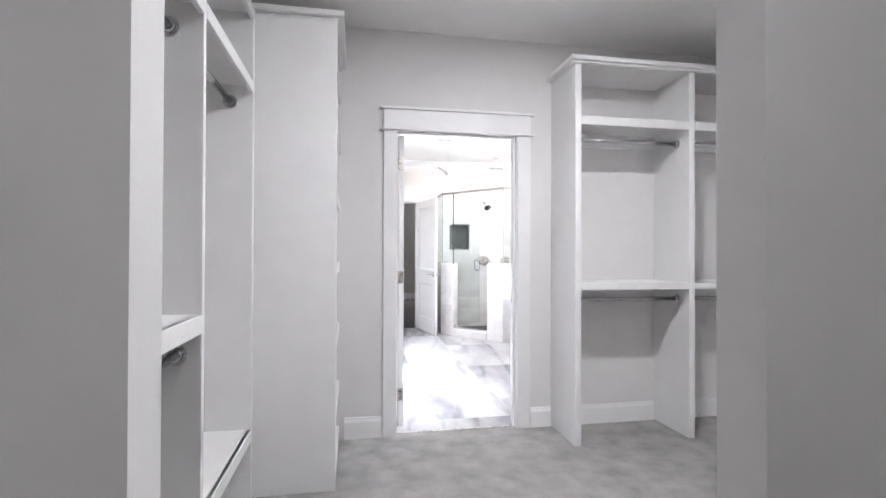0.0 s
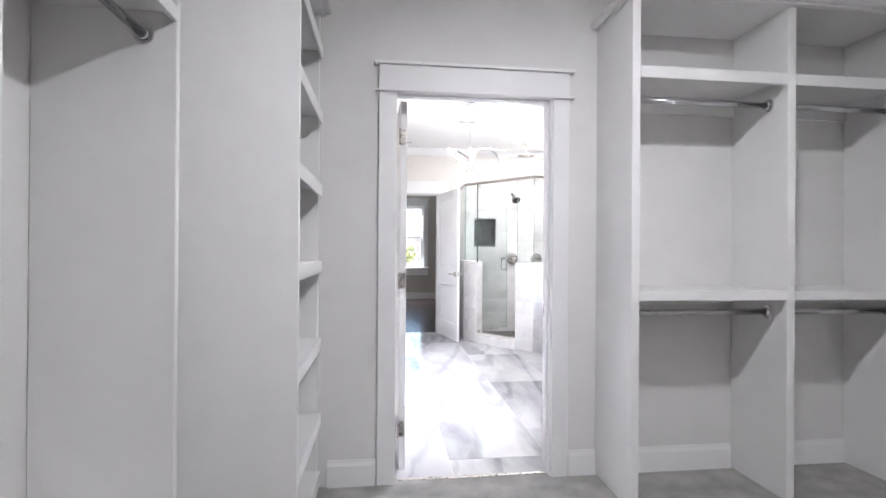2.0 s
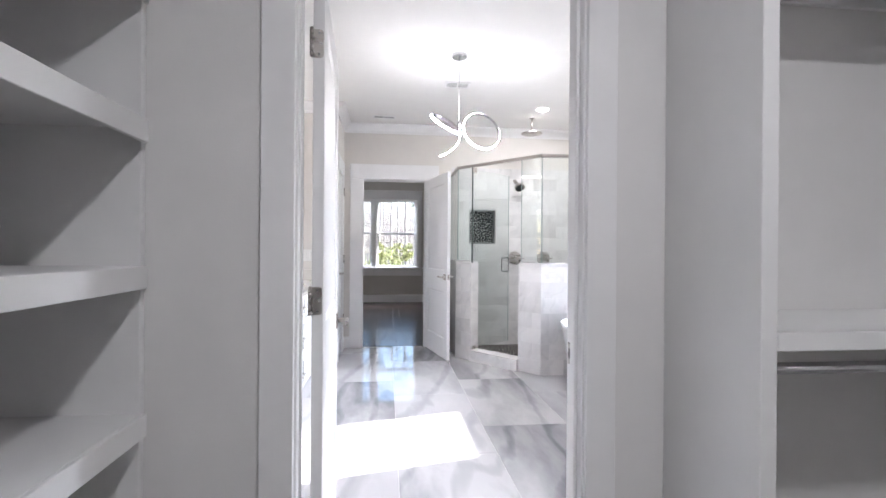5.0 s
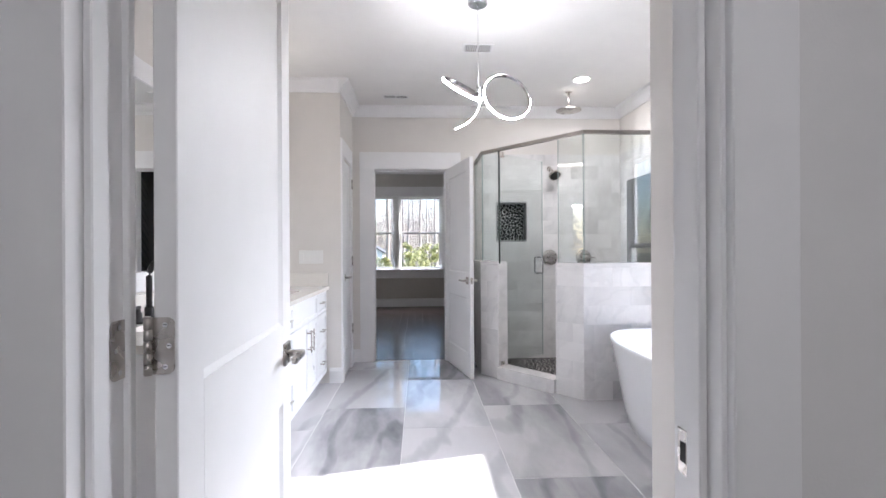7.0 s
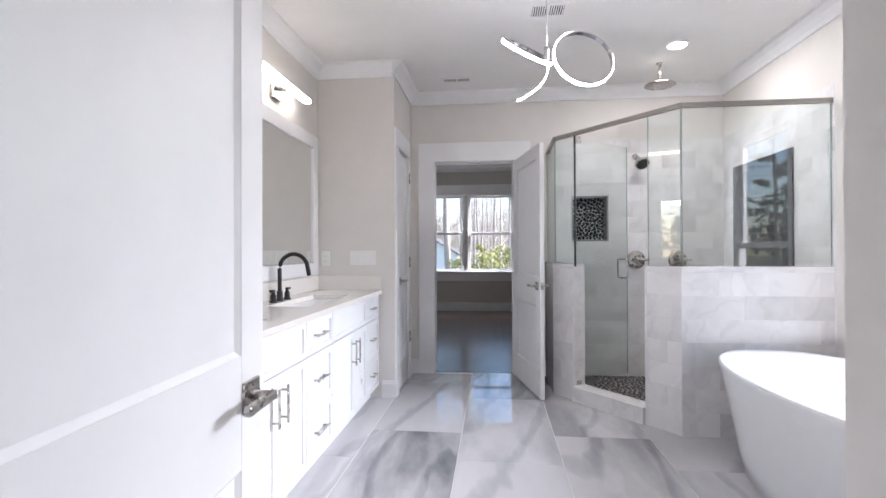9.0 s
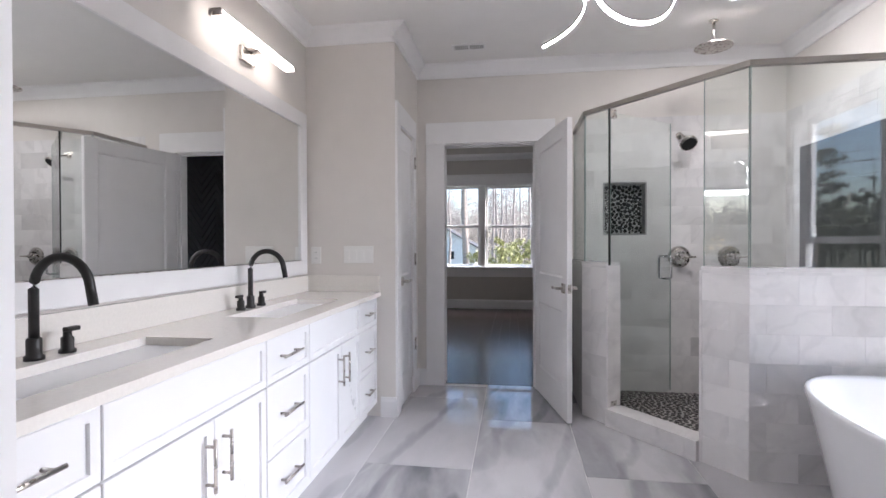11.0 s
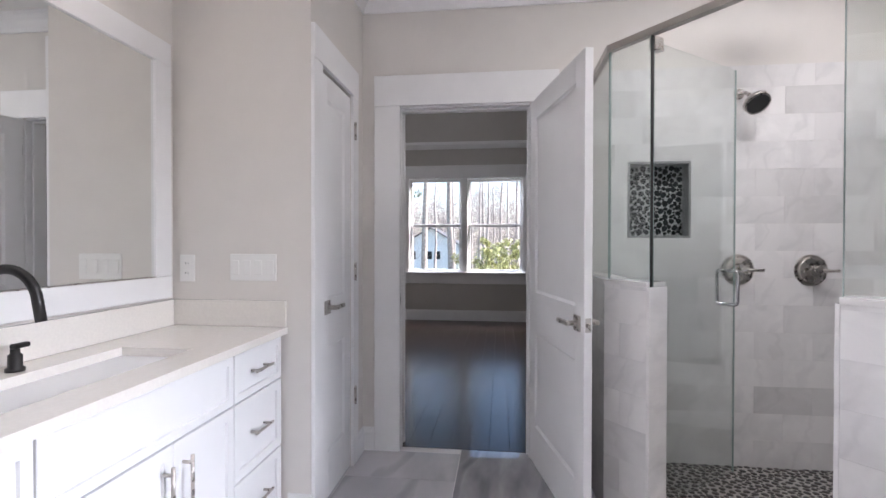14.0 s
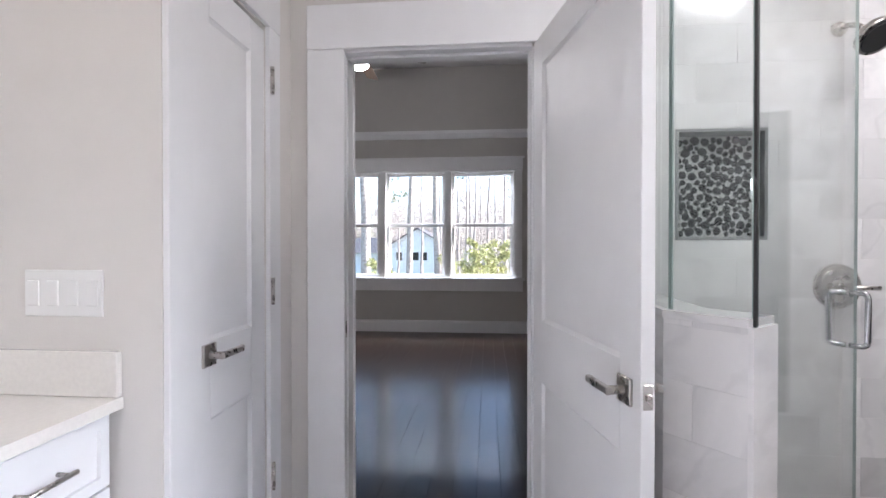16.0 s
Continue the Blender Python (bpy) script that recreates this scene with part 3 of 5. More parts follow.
def door_leaf(name, w, h, label, hinges, z0=0.012, faces=(1, 1), knob_x=None, lever_z=0.92, lever_dir=-1, levers=(1, 1), plate=True):
    """Two-panel shaker leaf, hinge edge at x=0, thickness 0 to 0.036 in y."""
    d = thing(name, (0, 0, 0), label, "door")
    t = 0.036
    st, rails = 0.105, ((z0, 0.22), (0.76, 0.235), (z0 + h - 0.115, 0.115))
    part("stile", box(B(), 0, 0, z0, st, t, z0 + h, 0.002), TRIM, d)
    part("stile", box(B(), w - st, 0, z0, w, t, z0 + h, 0.002), TRIM, d)
    for z, hh in rails:
        part("rail", box(B(), st, 0, z, w - st, t, z + hh, 0.0), TRIM, d)
    for za, zb in ((rails[0][0] + rails[0][1], rails[1][0]), (rails[1][0] + rails[1][1], rails[2][0])):
        bm = box(B(), st, 0.010, za, w - st, t - 0.010, zb)
        for ya, yb in ((0.002, 0.010), (t - 0.010, t - 0.002)):
            lo = ya < 0.01
            e, m = 0.012, 0.0
            # sloped sticking round the recessed panel
            o = [(st, za), (w - st, za), (w - st, zb), (st, zb)]
            i = [(st + e, za + e), (w - st - e, za + e), (w - st - e, zb - e), (st + e, zb - e)]
            yo, yi = (0.002, 0.0095) if lo else (t - 0.002, t - 0.0095)
            vo = [bm.verts.new((x, yo, z)) for x, z in o]
            vi = [bm.verts.new((x, yi, z)) for x, z in i]
            for k in range(4):
                bm.faces.new((vo[k], vo[(k + 1) % 4], vi[(k + 1) % 4], vi[k]))
        part("panel", bm, TRIM, d)
    kx = knob_x or w - 0.07
    for s, on in zip((-1, 1), levers):
        if not on:
            continue
        y = 0 if s < 0 else t
        ha = part("door_handle", box(B(), kx - 0.034, min(y, y + s * 0.009), lever_z - 0.034, kx + 0.034, max(y, y + s * 0.009), lever_z + 0.034, 0.002), NICKEL, d, "satin nickel square rose")
        bm = cyl(B(), (kx, y + s * 0.008, lever_z), (kx, y + s * 0.05, lever_z), 0.011)
        part("spindle", bm, NICKEL, ha)
        bm = box(B(), min(kx + 0.012, kx + lever_dir * 0.115), min(y + s * 0.042, y + s * 0.058), lever_z - 0.010, kx + 0.012, max(y + s * 0.042, y + s * 0.058), lever_z + 0.010, 0.004, 2)
        part("lever", bm, NICKEL, ha)
    if plate:
        part("latch_plate", box(B(), w - 0.001, 0.006, lever_z - 0.03, w + 0.002, 0.030, lever_z + 0.03, 0.001), NICKEL, d, "satin nickel latch plate")
        part("latch_bolt", box(B(), w + 0.001, 0.012, lever_z - 0.009, w + 0.010, 0.024, lever_z + 0.009, 0.002), NICKEL, d)
    for hz in hinges:
        hy = hinge_side(faces)
        hp = part("hinge", knuckles(-0.010, hy, hz, 0.0445, 0.0064), NICKEL, d, "satin nickel butt hinge")
        part("hinge_plate", hinge_plate(-0.0025, 0.0, hy, 0.004 if hy > 0.01 else 0.032, hz, 0.0445), NICKEL, hp)
        for k, dy in ((-0.033, 0.018), (0.0, 0.012), (0.033, 0.018)):
            part("screw", cyl(B(), (-0.0034, dy, hz + k), (-0.002, dy, hz + k), 0.0042, 0.0036, seg=12), CHROME, hp)
            part("screw_slot", box(B(), -0.0038, dy - 0.0026, hz + k - 0.0006, -0.0034, dy + 0.0026, hz + k + 0.0006), DARKGAP, hp)
    return d


def hinge_side(faces):
    return 0.036 + 0.004 if faces[0] > 0 else -0.004


# closet door: open a right angle into the bath, seen on its closet-side face
closet_door = door_leaf("closet_door", 0.815, 2.078, "white two-panel shaker door standing open into the bathroom", (0.24, 1.075, 1.885), faces=(1, 0), lever_z=0.905)
closet_door.matrix_basis = pose(3.112, 4.590, 0, 0, 0, 92.6)
# bedroom door: open against the shower side
ang = math.degrees(math.atan2(8.335 - 9.145, 3.968 - 3.792))
bedroom_door = door_leaf("bedroom_door", 0.826, 2.078, "white two-panel shaker door standing open beside the shower", (0.24, 1.065, 1.885), faces=(1, 0), lever_z=0.925)
bedroom_door.matrix_basis = pose(3.792, 9.145, 0, 0, 0, ang)
# linen closet door, shut
linen_door = door_leaf("linen_door", 0.465, 2.075, "narrow white shaker linen closet door, shut", (), faces=(0, 1), lever_z=0.955, lever_dir=-1, levers=(0, 1), knob_x=0.375, plate=False)
linen_door.matrix_basis = pose(2.738, 8.920, 0, 0, 0, -90)


def jamb_hinge(x, y, z, nx):
    hg = thing("door_hinge", (x, y, z), "satin nickel butt hinge on a white jamb", "hinge", "door hinges")
    part("knuckle", cyl(B(), (x, y, z - 0.05), (x, y, z + 0.05), 0.007, seg=12), NICKEL, hg)
    part("hinge_leaf", box(B(), x - 0.008, y - 0.004, z - 0.05, x + 0.001, y + 0.014, z + 0.05, 0.001), NICKEL, hg)
    return hg


for z in (0.24, 1.075, 1.885):
    hj = thing("door_hinge", (3.04, 4.55, z), "satin nickel hinge plate on a white jamb", "hinge", "door hinges")
    part("hinge_leaf", hinge_plate(3.0405, 3.0428, 4.572, 4.536, z, 0.0445), NICKEL, hj)
    for dy, dz in ((4.556, -0.034), (4.546, 0.0), (4.556, 0.034)):
        part("screw", cyl(B(), (3.0426, dy, z + dz), (3.0436, dy, z + dz), 0.004, seg=10), CHROME, hj)
for z in (0.407, 1.11, 1.905):
    jamb_hinge(2.801, 8.934, z, 1)


def strike(x, y, z, s):
    st = thing("strike_plate", (x, y, z), "satin nickel strike plate on a white door jamb", "strike plate", "strike plates")
    part("plate", box(B(), min(x, x + s * 0.002), y - 0.016, z - 0.035, max(x, x + s * 0.002), y + 0.016, z + 0.035, 0.0006), NICKEL, st)
    part("latch_hole", box(B(), min(x + s * 0.0021, x + s * 0.0026), y - 0.008, z - 0.016, max(x + s * 0.0021, x + s * 0.0026), y + 0.008, z + 0.016), DARKGAP, st)


strike(3.905, 4.545, 0.905, -1)
strike(3.006, 9.185, 0.925, 1)


# ---- closet ----
def rod(parent, p0, p1, r=0.0155):
    p0, p1 = Vector(p0), Vector(p1)
    d = (p1 - p0).normalized()
    ro = part("hanging_rod", cyl(B(), p0, p1, r), CHROME, parent, "chrome hanging rod")
    for p, s in ((p0, 1), (p1, -1)):
        part("flange", cyl(cyl(B(), p, p + d * s * 0.008, 0.033), p + d * s * 0.008, p + d * s * 0.02, 0.024, 0.019), CHROME, ro)


def right_unit():
    u = thing("closet_shelf_unit", (4.17, 4.2, 0), "white built-in closet unit with double hanging rods and shelves", "shelf unit")
    y0, y1 = 4.050, 4.448
    xs = ((4.170, 4.212), (4.996, 5.040), (RW - 0.022, RW - 0.002))
    for k, (a, b) in enumerate(xs):
        part("side_panel" if k != 1 else "divider", box(B(), a, y0, 0.002, b, y1, 2.484, 0.002), SHELF, u)
    for (a, b) in ((4.212, 4.996), (5.040, RW - 0.022)):
        for z0, z1 in ((1.010, 1.055), (2.092, 2.150)):
            part("shelf", box(B(), a, y0 + 0.004, z1 - 0.02, b, y1, z1), SHELF, u)
            part("shelf_nosing", box(B(), a, y0 - 0.002, z0, b, y0 + 0.018, z1, 0.002), SHELF, u)
            part("cleat", box(B(), a, y1 - 0.018, z0 - 0.06, b, y1, z1 - 0.021, 0.002), SHELF, u)
        for z in (0.938, 2.022):
            rod(u, (a, 4.175, z), (b, 4.175, z))
    part("top_board", box(B(), 4.165, y0 - 0.004, 2.484, RW - 0.002, y1, 2.500, 0.002), SHELF, u)
    part("crown", box(B(), 4.128, y0 - 0.045, 2.500, RW - 0.002, y1, 2.528, 0.003), SHELF, u)
    part("crown_step", box(B(), 4.148, y0 - 0.022, 2.486, RW - 0.002, y0 - 0.004, 2.500, 0.002), SHELF, u)


right_unit()


def left_unit():
    u = thing("closet_hanging_unit", (2.0, 2.11, 0), "white built-in closet unit with hanging rods along the wall", "shelf unit")
    x0, x1 = 1.802, 2.268
    for k, (a, b) in enumerate(((2.102, 2.122), (2.818, 2.844), (3.620, 3.648))):
        part("divider" if k == 1 else "side_panel", box(B(), x0, a, 0.002, x1, b, 2.45, 0.002), SHELF, u)
    part("filler", box(B(), x0, 3.649, 0.002, 2.22, 3.714, 2.45), SHELF, u)
    for a, b, zs in ((2.122, 2.818, ((0.982, 1.045), (2.036, 2.088), (2.40, 2.45))), (2.844, 3.620, ((0.325, 0.385), (2.036, 2.088), (2.40, 2.45)))):
        for z0, z1 in zs:
            part("shelf", box(B(), x0, a, z1 - 0.02, x1 - 0.004, b, z1), SHELF, u)
            part("shelf_nosing", box(B(), x1 - 0.018, a, z0, x1 + 0.002, b, z1, 0.002), SHELF, u)
        rod(u, (2.16, a, 1.985), (2.16, b, 1.985))
    rod(u, (2.19, 2.122, 0.915), (2.19, 2.818, 0.915))


left_unit()


def shoe_tower():
    u = thing("shoe_shelf_tower", (2.3, 4.2, 0), "tall white built-in shelf tower with open shelves", "shelf unit")
    x0, x1 = 1.802, 2.668
    part("side_panel", box(B(), x0, 3.718, 0.002, x1, 3.742, 2.47, 0.002), SHELF, u)
    part("side_panel", box(B(), x0, 4.422, 0.002, x1 - 0.02, 4.446, 2.47, 0.002), SHELF, u)
    part("back_panel", box(B(), 1.98, 3.742, 0.002, 1.995, 4.422, 2.47), SHELF, u)
    for z in (0.10, 0.40, 0.79, 1.19, 1.585, 1.96, 2.30):
        part("shelf", box(B(), 1.995, 3.742, z - 0.022, x1 - 0.014, 4.422, z), SHELF, u)
        part("shelf_nosing", box(B(), x1 - 0.014, 3.742, z - 0.062, x1 - 0.001, 4.422, z, 0.002), SHELF, u)
    part("top_board", box(B(), x0, 3.718, 2.47, x1 + 0.004, 4.446, 2.485), SHELF, u)
    part("crown", box(B(), x0, 3.685, 2.485, x1 + 0.035, 4.446, 2.513, 0.003), SHELF, u)


shoe_tower()


def downlight(x, y, label, r=0.075):
    d = thing("recessed_light", (x, y, CZ), label, "ceiling light", "recessed ceiling lights")
    part("trim_ring", lathe(B(), x, y, [(r - 0.012, CZ - 0.001), (r + 0.014, CZ - 0.001), (r + 0.012, CZ - 0.008), (r - 0.008, CZ - 0.009)]), TRIM, d)
    part("lens", lathe(B(), x, y, [(r - 0.009, CZ - 0.0095), (r - 0.010, CZ - 0.0115), (r - 0.02, CZ - 0.0125)]), DOWN, d, "glowing frosted lens")


downlight(3.75, 2.75, "lit round recessed light in the closet ceiling")
# unseen fixture, added only to go with the hall fill lamp
downlight(3.1, 0.95, "added unseen round recessed light that brightens the hall")
downlight(4.99, 8.21, "lit round recessed light above the shower")


# ---- bath: vanity ----
CX = 2.645           # face of the cabinet fronts


def bar_pull(parent, p, axis, length):
    """Square-section bar pull on two posts, standing off the +x face."""
    x, y, z = p
    h = length / 2
    if axis == "y":
        bm = cyl(B(), (x + 0.032, y - h, z), (x + 0.032, y + h, z), 0.006, seg=12)
        posts = [(y - h * 0.72, z), (y + h * 0.72, z)]
    else:
        bm = cyl(B(), (x + 0.032, y, z - h), (x + 0.032, y, z + h), 0.006, seg=12)
        posts = [(y, z - h * 0.72), (y, z + h * 0.72)]
    pu = part("bar_pull", bm, NICKEL, parent, "brushed nickel bar pull")
    for py, pz in posts:
        part("post", cyl(B(), (x, py, pz), (x + 0.032, py, pz), 0.0055, seg=10), NICKEL, pu)


def shaker_front(parent, name, y0, y1, z0, z1):
    w = 0.042 if z1 - z0 < 0.2 else 0.055
    bm = box(B(), CX - 0.020, y0, z0, CX, y1, z1)
    bm.normal_update()
    front = [f for f in bm.faces if all(v.co.x > CX - 0.001 for v in f.verts)]
    bmesh.ops.inset_individual(bm, faces=front, thickness=w)
    bmesh.ops.inset_individual(bm, faces=front, thickness=0.0012)
    bmesh.ops.translate(bm, verts=list(front[0].verts), vec=(-0.010, 0, 0))
    edges = [e for e in bm.edges if all(abs(v.co.x - CX) < 1e-5 for v in e.verts) and (all(abs(v.co.y - y0) < 1e-5 for v in e.verts) or all(abs(v.co.y - y1) < 1e-5 for v in e.verts) or all(abs(v.co.z - z0) < 1e-5 for v in e.verts) or all(abs(v.co.z - z1) < 1e-5 for v in e.verts))]
    bmesh.ops.bevel(bm, geom=edges, offset=0.0016, segments=2, affect="EDGES")
    return part(name, bm, CAB, parent)


def cabinet(y0, y1, kind):
    if kind == "drawers":
        u = thing("drawer_cabinet", (2.4, (y0 + y1) / 2, 0), "white shaker vanity drawer stack with nickel pulls", "vanity cabinet", "vanity cabinets")
    else:
        u = thing("sink_cabinet", (2.4, (y0 + y1) / 2, 0), "white shaker vanity sink cabinet with two doors", "vanity cabinet", "vanity cabinets")
    part("body", box(B(), 2.114, y0 + 0.001, 0.095, CX - 0.021, y1 - 0.001, 0.860), CAB, u)
    part("toe_kick", box(B(), 2.114, y0 + 0.001, 0.0, CX - 0.075, y1 - 0.001, 0.094), CAB, u)
    g = 0.003
    if kind == "drawers":
        for z0, z1, pz in ((0.105, 0.364, 0.225), (0.370, 0.664, 0.53), (0.671, 0.852, 0.762)):
            f = shaker_front(u, "drawer", y0 + g, y1 - g, z0, z1)
            bar_pull(f, (CX - 0.010, (y0 + y1) / 2, pz if z1 - z0 < 0.2 else (z0 + z1) / 2), "y", 0.18 if y1 < 8 else 0.14)
    else:
        shaker_front(u, "false_front", y0 + g, y1 - g, 0.671, 0.852)
        m = (y0 + y1) / 2 + 0.05
        for a, b, py in ((y0 + g, m - g / 2, m - 0.045), (m + g / 2, y1 - g, m + 0.045)):
            f = shaker_front(u, "cabinet_door", a, b, 0.105, 0.664)
            bar_pull(f, (CX, py, 0.53), "z", 0.17)


for y0, y1, kind in ((5.56, 5.97, "drawers"), (5.97, 6.748, "sink"), (6.748, 7.156, "drawers"), (7.156, 7.93, "sink"), (7.93, 8.322, "drawers")):
    cabinet(y0, y1, kind)

SINKS = ((5.86, 6.575), (7.08, 7.85))
top = thing("vanity_countertop", (2.4, 7.0, 0.862), "pale speckled quartz vanity countertop with a low backsplash", "countertop")
holes = [(2.262, 2.535, a, b) for a, b in SINKS]
bm = shell(B(), [2.112, 2.262, 2.535, 2.668], [5.56, *SINKS[0], *SINKS[1], 8.338], holes, lambda u, v, s: (u, v, (0.862, 0.892)[s]))
part("slab", bm, QUARTZ, top)
part("backsplash", box(B(), 2.112, 5.56, 0.893, 2.132, 8.318, 1.010, 0.002), QUARTZ, top)
part("side_splash", box(B(), 2.112, 8.319, 0.893, 2.664, 8.339, 1.010, 0.002), QUARTZ, top)


def sink(y0, y1):
    s = thing("undermount_sink", (2.4, (y0 + y1) / 2, 0.861), "white ceramic rectangular undermount sink", "sink", "vanity sinks")
    bm = B()
    x0, x1 = 2.258, 2.540
    y0, y1 = y0 - 0.004, y1 + 0.004
    rings = []
    for ins, z in ((-0.02, 0.8615), (0.0, 0.8615), (0.008, 0.80), (0.03, 0.735), (0.07, 0.722)):
        rings.append([bm.verts.new(v) for v in ((x0 + ins, y0 + ins, z), (x1 - ins, y0 + ins, z), (x1 - ins, y1 - ins, z), (x0 + ins, y1 - ins, z))])
    for a, b in zip(rings, rings[1:]):
        for k in range(4):
            bm.faces.new((a[k], a[(k + 1) % 4], b[(k + 1) % 4], b[k]))
    bm.faces.new(rings[-1])
    part("basin", bm, CERAM, s)
    yc = (y0 + y1) / 2
    part("drain", lathe(B(), 2.40, yc, [(0.030, 0.7225), (0.030, 0.726), (0.022, 0.7265), (0.012, 0.724)]), NICKEL, s, "round metal drain")


for a, b in SINKS:
    sink(a, b)


def faucet(y):
    f = thing("bathroom_faucet", (2.205, y, 0.892), "matte black gooseneck faucet with two lever handles", "faucet", "vanity faucets")
    x, z = 2.205, 0.892
    part("base_flange", lathe(B(), x, y, [(0.026, z), (0.026, z + 0.012), (0.020, z + 0.016), (0.020, z + 0.06), (0.017, z + 0.066)]), BLACK, f)
    pts = [(x, y, z + 0.06), (x, y, z + 0.13), (x, y, z + 0.21)]
    r = 0.095
    for k in range(1, 15):
        a = math.pi * k / 15 * 1.04
        pts.append((x + r - r * math.cos(a), y, z + 0.21 + r * math.sin(a)))
    pts.append((x + 2 * r + 0.010, y, z + 0.165))
    part("spout", tube(B(), pts, 0.0135), BLACK, f)
    for s in (-1, 1):
        hy = y + s * 0.104
        h = part("handle_base", lathe(B(), x + 0.005, hy, [(0.024, z), (0.024, z + 0.010), (0.018, z + 0.014), (0.018, z + 0.048), (0.012, z + 0.052), (0.012, z + 0.066)]), BLACK, f)
        part("lever", box(B(), x - 0.005, hy - 0.040 if s < 0 else hy - 0.010, z + 0.066, x + 0.016, hy + 0.010 if s < 0 else hy + 0.040, z + 0.080, 0.003), BLACK, h)


faucet(7.402)
faucet(6.20)

mir = thing("framed_mirror", (2.112, 6.95, 1.02), "wide rectangular vanity mirror in a flat white frame", "mirror")
my0, my1, mz0, mz1, fw = 5.60, 8.297, 1.022, 2.165, 0.102
part("frame_bottom", box(B(), 2.112, my0, mz0, 2.136, my1, mz0 + fw - 0.004, 0.002), TRIM, mir)
part("frame_top", box(B(), 2.112, my0, mz1 - fw, 2.136, my1, mz1, 0.002), TRIM, mir)
part("frame_side", box(B(), 2.112, my0, mz0 + fw - 0.003, 2.136, my0 + fw, mz1 - fw - 0.001, 0.002), TRIM, mir)
part("frame_side", box(B(), 2.112, my1 - fw, mz0 + fw - 0.003, 2.136, my1, mz1 - fw - 0.001, 0.002), TRIM, mir)
part("mirror_glass", box(B(), 2.114, my0 + fw - 0.006, mz0 + fw - 0.008, 2.124, my1 - fw + 0.006, mz1 - fw + 0.006), MIRROR, mir, "silvered mirror glass")
part("inner_edge", sweep(B(), [(0, mz0 + fw - 0.005), (0.006, mz0 + fw - 0.005), (0.006, mz0 + fw - 0.001), (0, mz0 + fw - 0.001)], (2.130, my0 + fw), (2.130, my1 - fw), (1, 0)), NICKEL, mir)

bar = thing("vanity_light_bar", (2.112, 7.53, 2.29), "lit frosted bar light on a nickel wall plate", "wall light")
part("wall_plate", box(B(), 2.112, 7.46, 2.255, 2.134, 7.60, 2.335, 0.003), NICKEL, bar)
part("arm", box(B(), 2.134, 7.50, 2.318, 2.20, 7.56, 2.332, 0.002), NICKEL, bar)
part("diffuser", box(B(), 2.182, 7.10, 2.322, 2.242, 7.87, 2.352, 0.006, 2), BAR, bar, "glowing frosted diffuser")
part("end_cap", box(B(), 2.180, 7.083, 2.320, 2.244, 7.10, 2.354, 0.003), NICKEL, bar)
part("end_cap", box(B(), 2.180, 7.87, 2.320, 2.244, 7.887, 2.354, 0.003), NICKEL, bar)
part("back_rail", box(B(), 2.196, 7.10, 2.352, 2.228, 7.87, 2.360, 0.001), NICKEL, bar)


def wall_plate(x0, x1, z0, z1, kinds, label, category):
    y = 8.34
    p = thing(category.replace(" ", "_"), ((x0 + x1) / 2, y, z0), label, category)
    part("cover_plate", box(B(), x0, y - 0.007, z0, x1, y - 0.0005, z1, 0.002), PLASTIC, p)
    n = len(kinds)
    for k, kd in enumerate(kinds):
        cx = x0 + (x1 - x0) * (k + 0.5) / n
        zc = (z0 + z1) / 2
        if kd == "rocker":
            part("rocker", box(B(), cx - 0.0165, y - 0.011, zc - 0.033, cx + 0.0165, y - 0.0072, zc + 0.033, 0.0015), PLASTIC, p)
        else:
            for s in (-1, 1):
                o = part("socket", box(B(), cx - 0.0165, y - 0.009, zc + s * 0.022 - 0.015, cx + 0.0165, y - 0.0072, zc + s * 0.022 + 0.015, 0.001), PLASTIC, p)
                for dx in (-0.006, 0.006):
                    part("slot", box(B(), cx + dx - 0.001, y - 0.0094, zc + s * 0.022 - 0.004, cx + dx + 0.001, y - 0.0091, zc + s * 0.022 + 0.005), DARKGAP, o)


wall_plate(2.395, 2.615, 1.098, 1.22, ("rocker", "rocker", "rocker", "rocker"), "white four-gang rocker light switch plate", "light switch")
wall_plate(2.148, 2.222, 1.092, 1.215, ("socket",), "white duplex power outlet above the counter", "power outlet")


# ---- bath: shower ----
HW = 1.105           # top of the half walls
RAIL = 2.165
P0, P1, P2, P3 = Vector((4.118, BY)), Vector((4.118, 8.573)), Vector((4.826, 7.691)), Vector((RW, 7.691))
dg = (P2 - P1).normalized()
LD = (P2 - P1).length
S_A, S_B = 0.215, 0.885               # door opening along the slanted side
OUT, INN = 0.022, 0.098               # half wall on either side of the glass line


def offs(pts, d):
    """Offset an open plan line to its outer side (towards the room) by d."""
    res = []
    for i, p in enumerate(pts):
        ns = []
        if i > 0:
            e = (p - pts[i - 1]).normalized()
            ns.append(Vector((e.y, -e.x)))
        if i < len(pts) - 1:
            e = (pts[i + 1] - p).normalized()
            ns.append(Vector((e.y, -e.x)))
        if len(ns) == 1:
            res.append(p + ns[0] * d)
        else:
            b = (ns[0] + ns[1]).normalized()
            res.append(p + b * (d / max(0.3, b.dot(ns[0]))))
    return res


SIDE = -1 if offs([P0, P1], 1.0)[0].x > P0.x else 1
A_end = P1 + dg * S_A
B_start = P1 + dg * S_B


def strip(pts, d0, d1, z0, z1):
    a, b = offs(pts, SIDE * d0), offs(pts, SIDE * d1)
    return prism(B(), [tuple(p) for p in a] + [tuple(p) for p in reversed(b)], z0, z1)


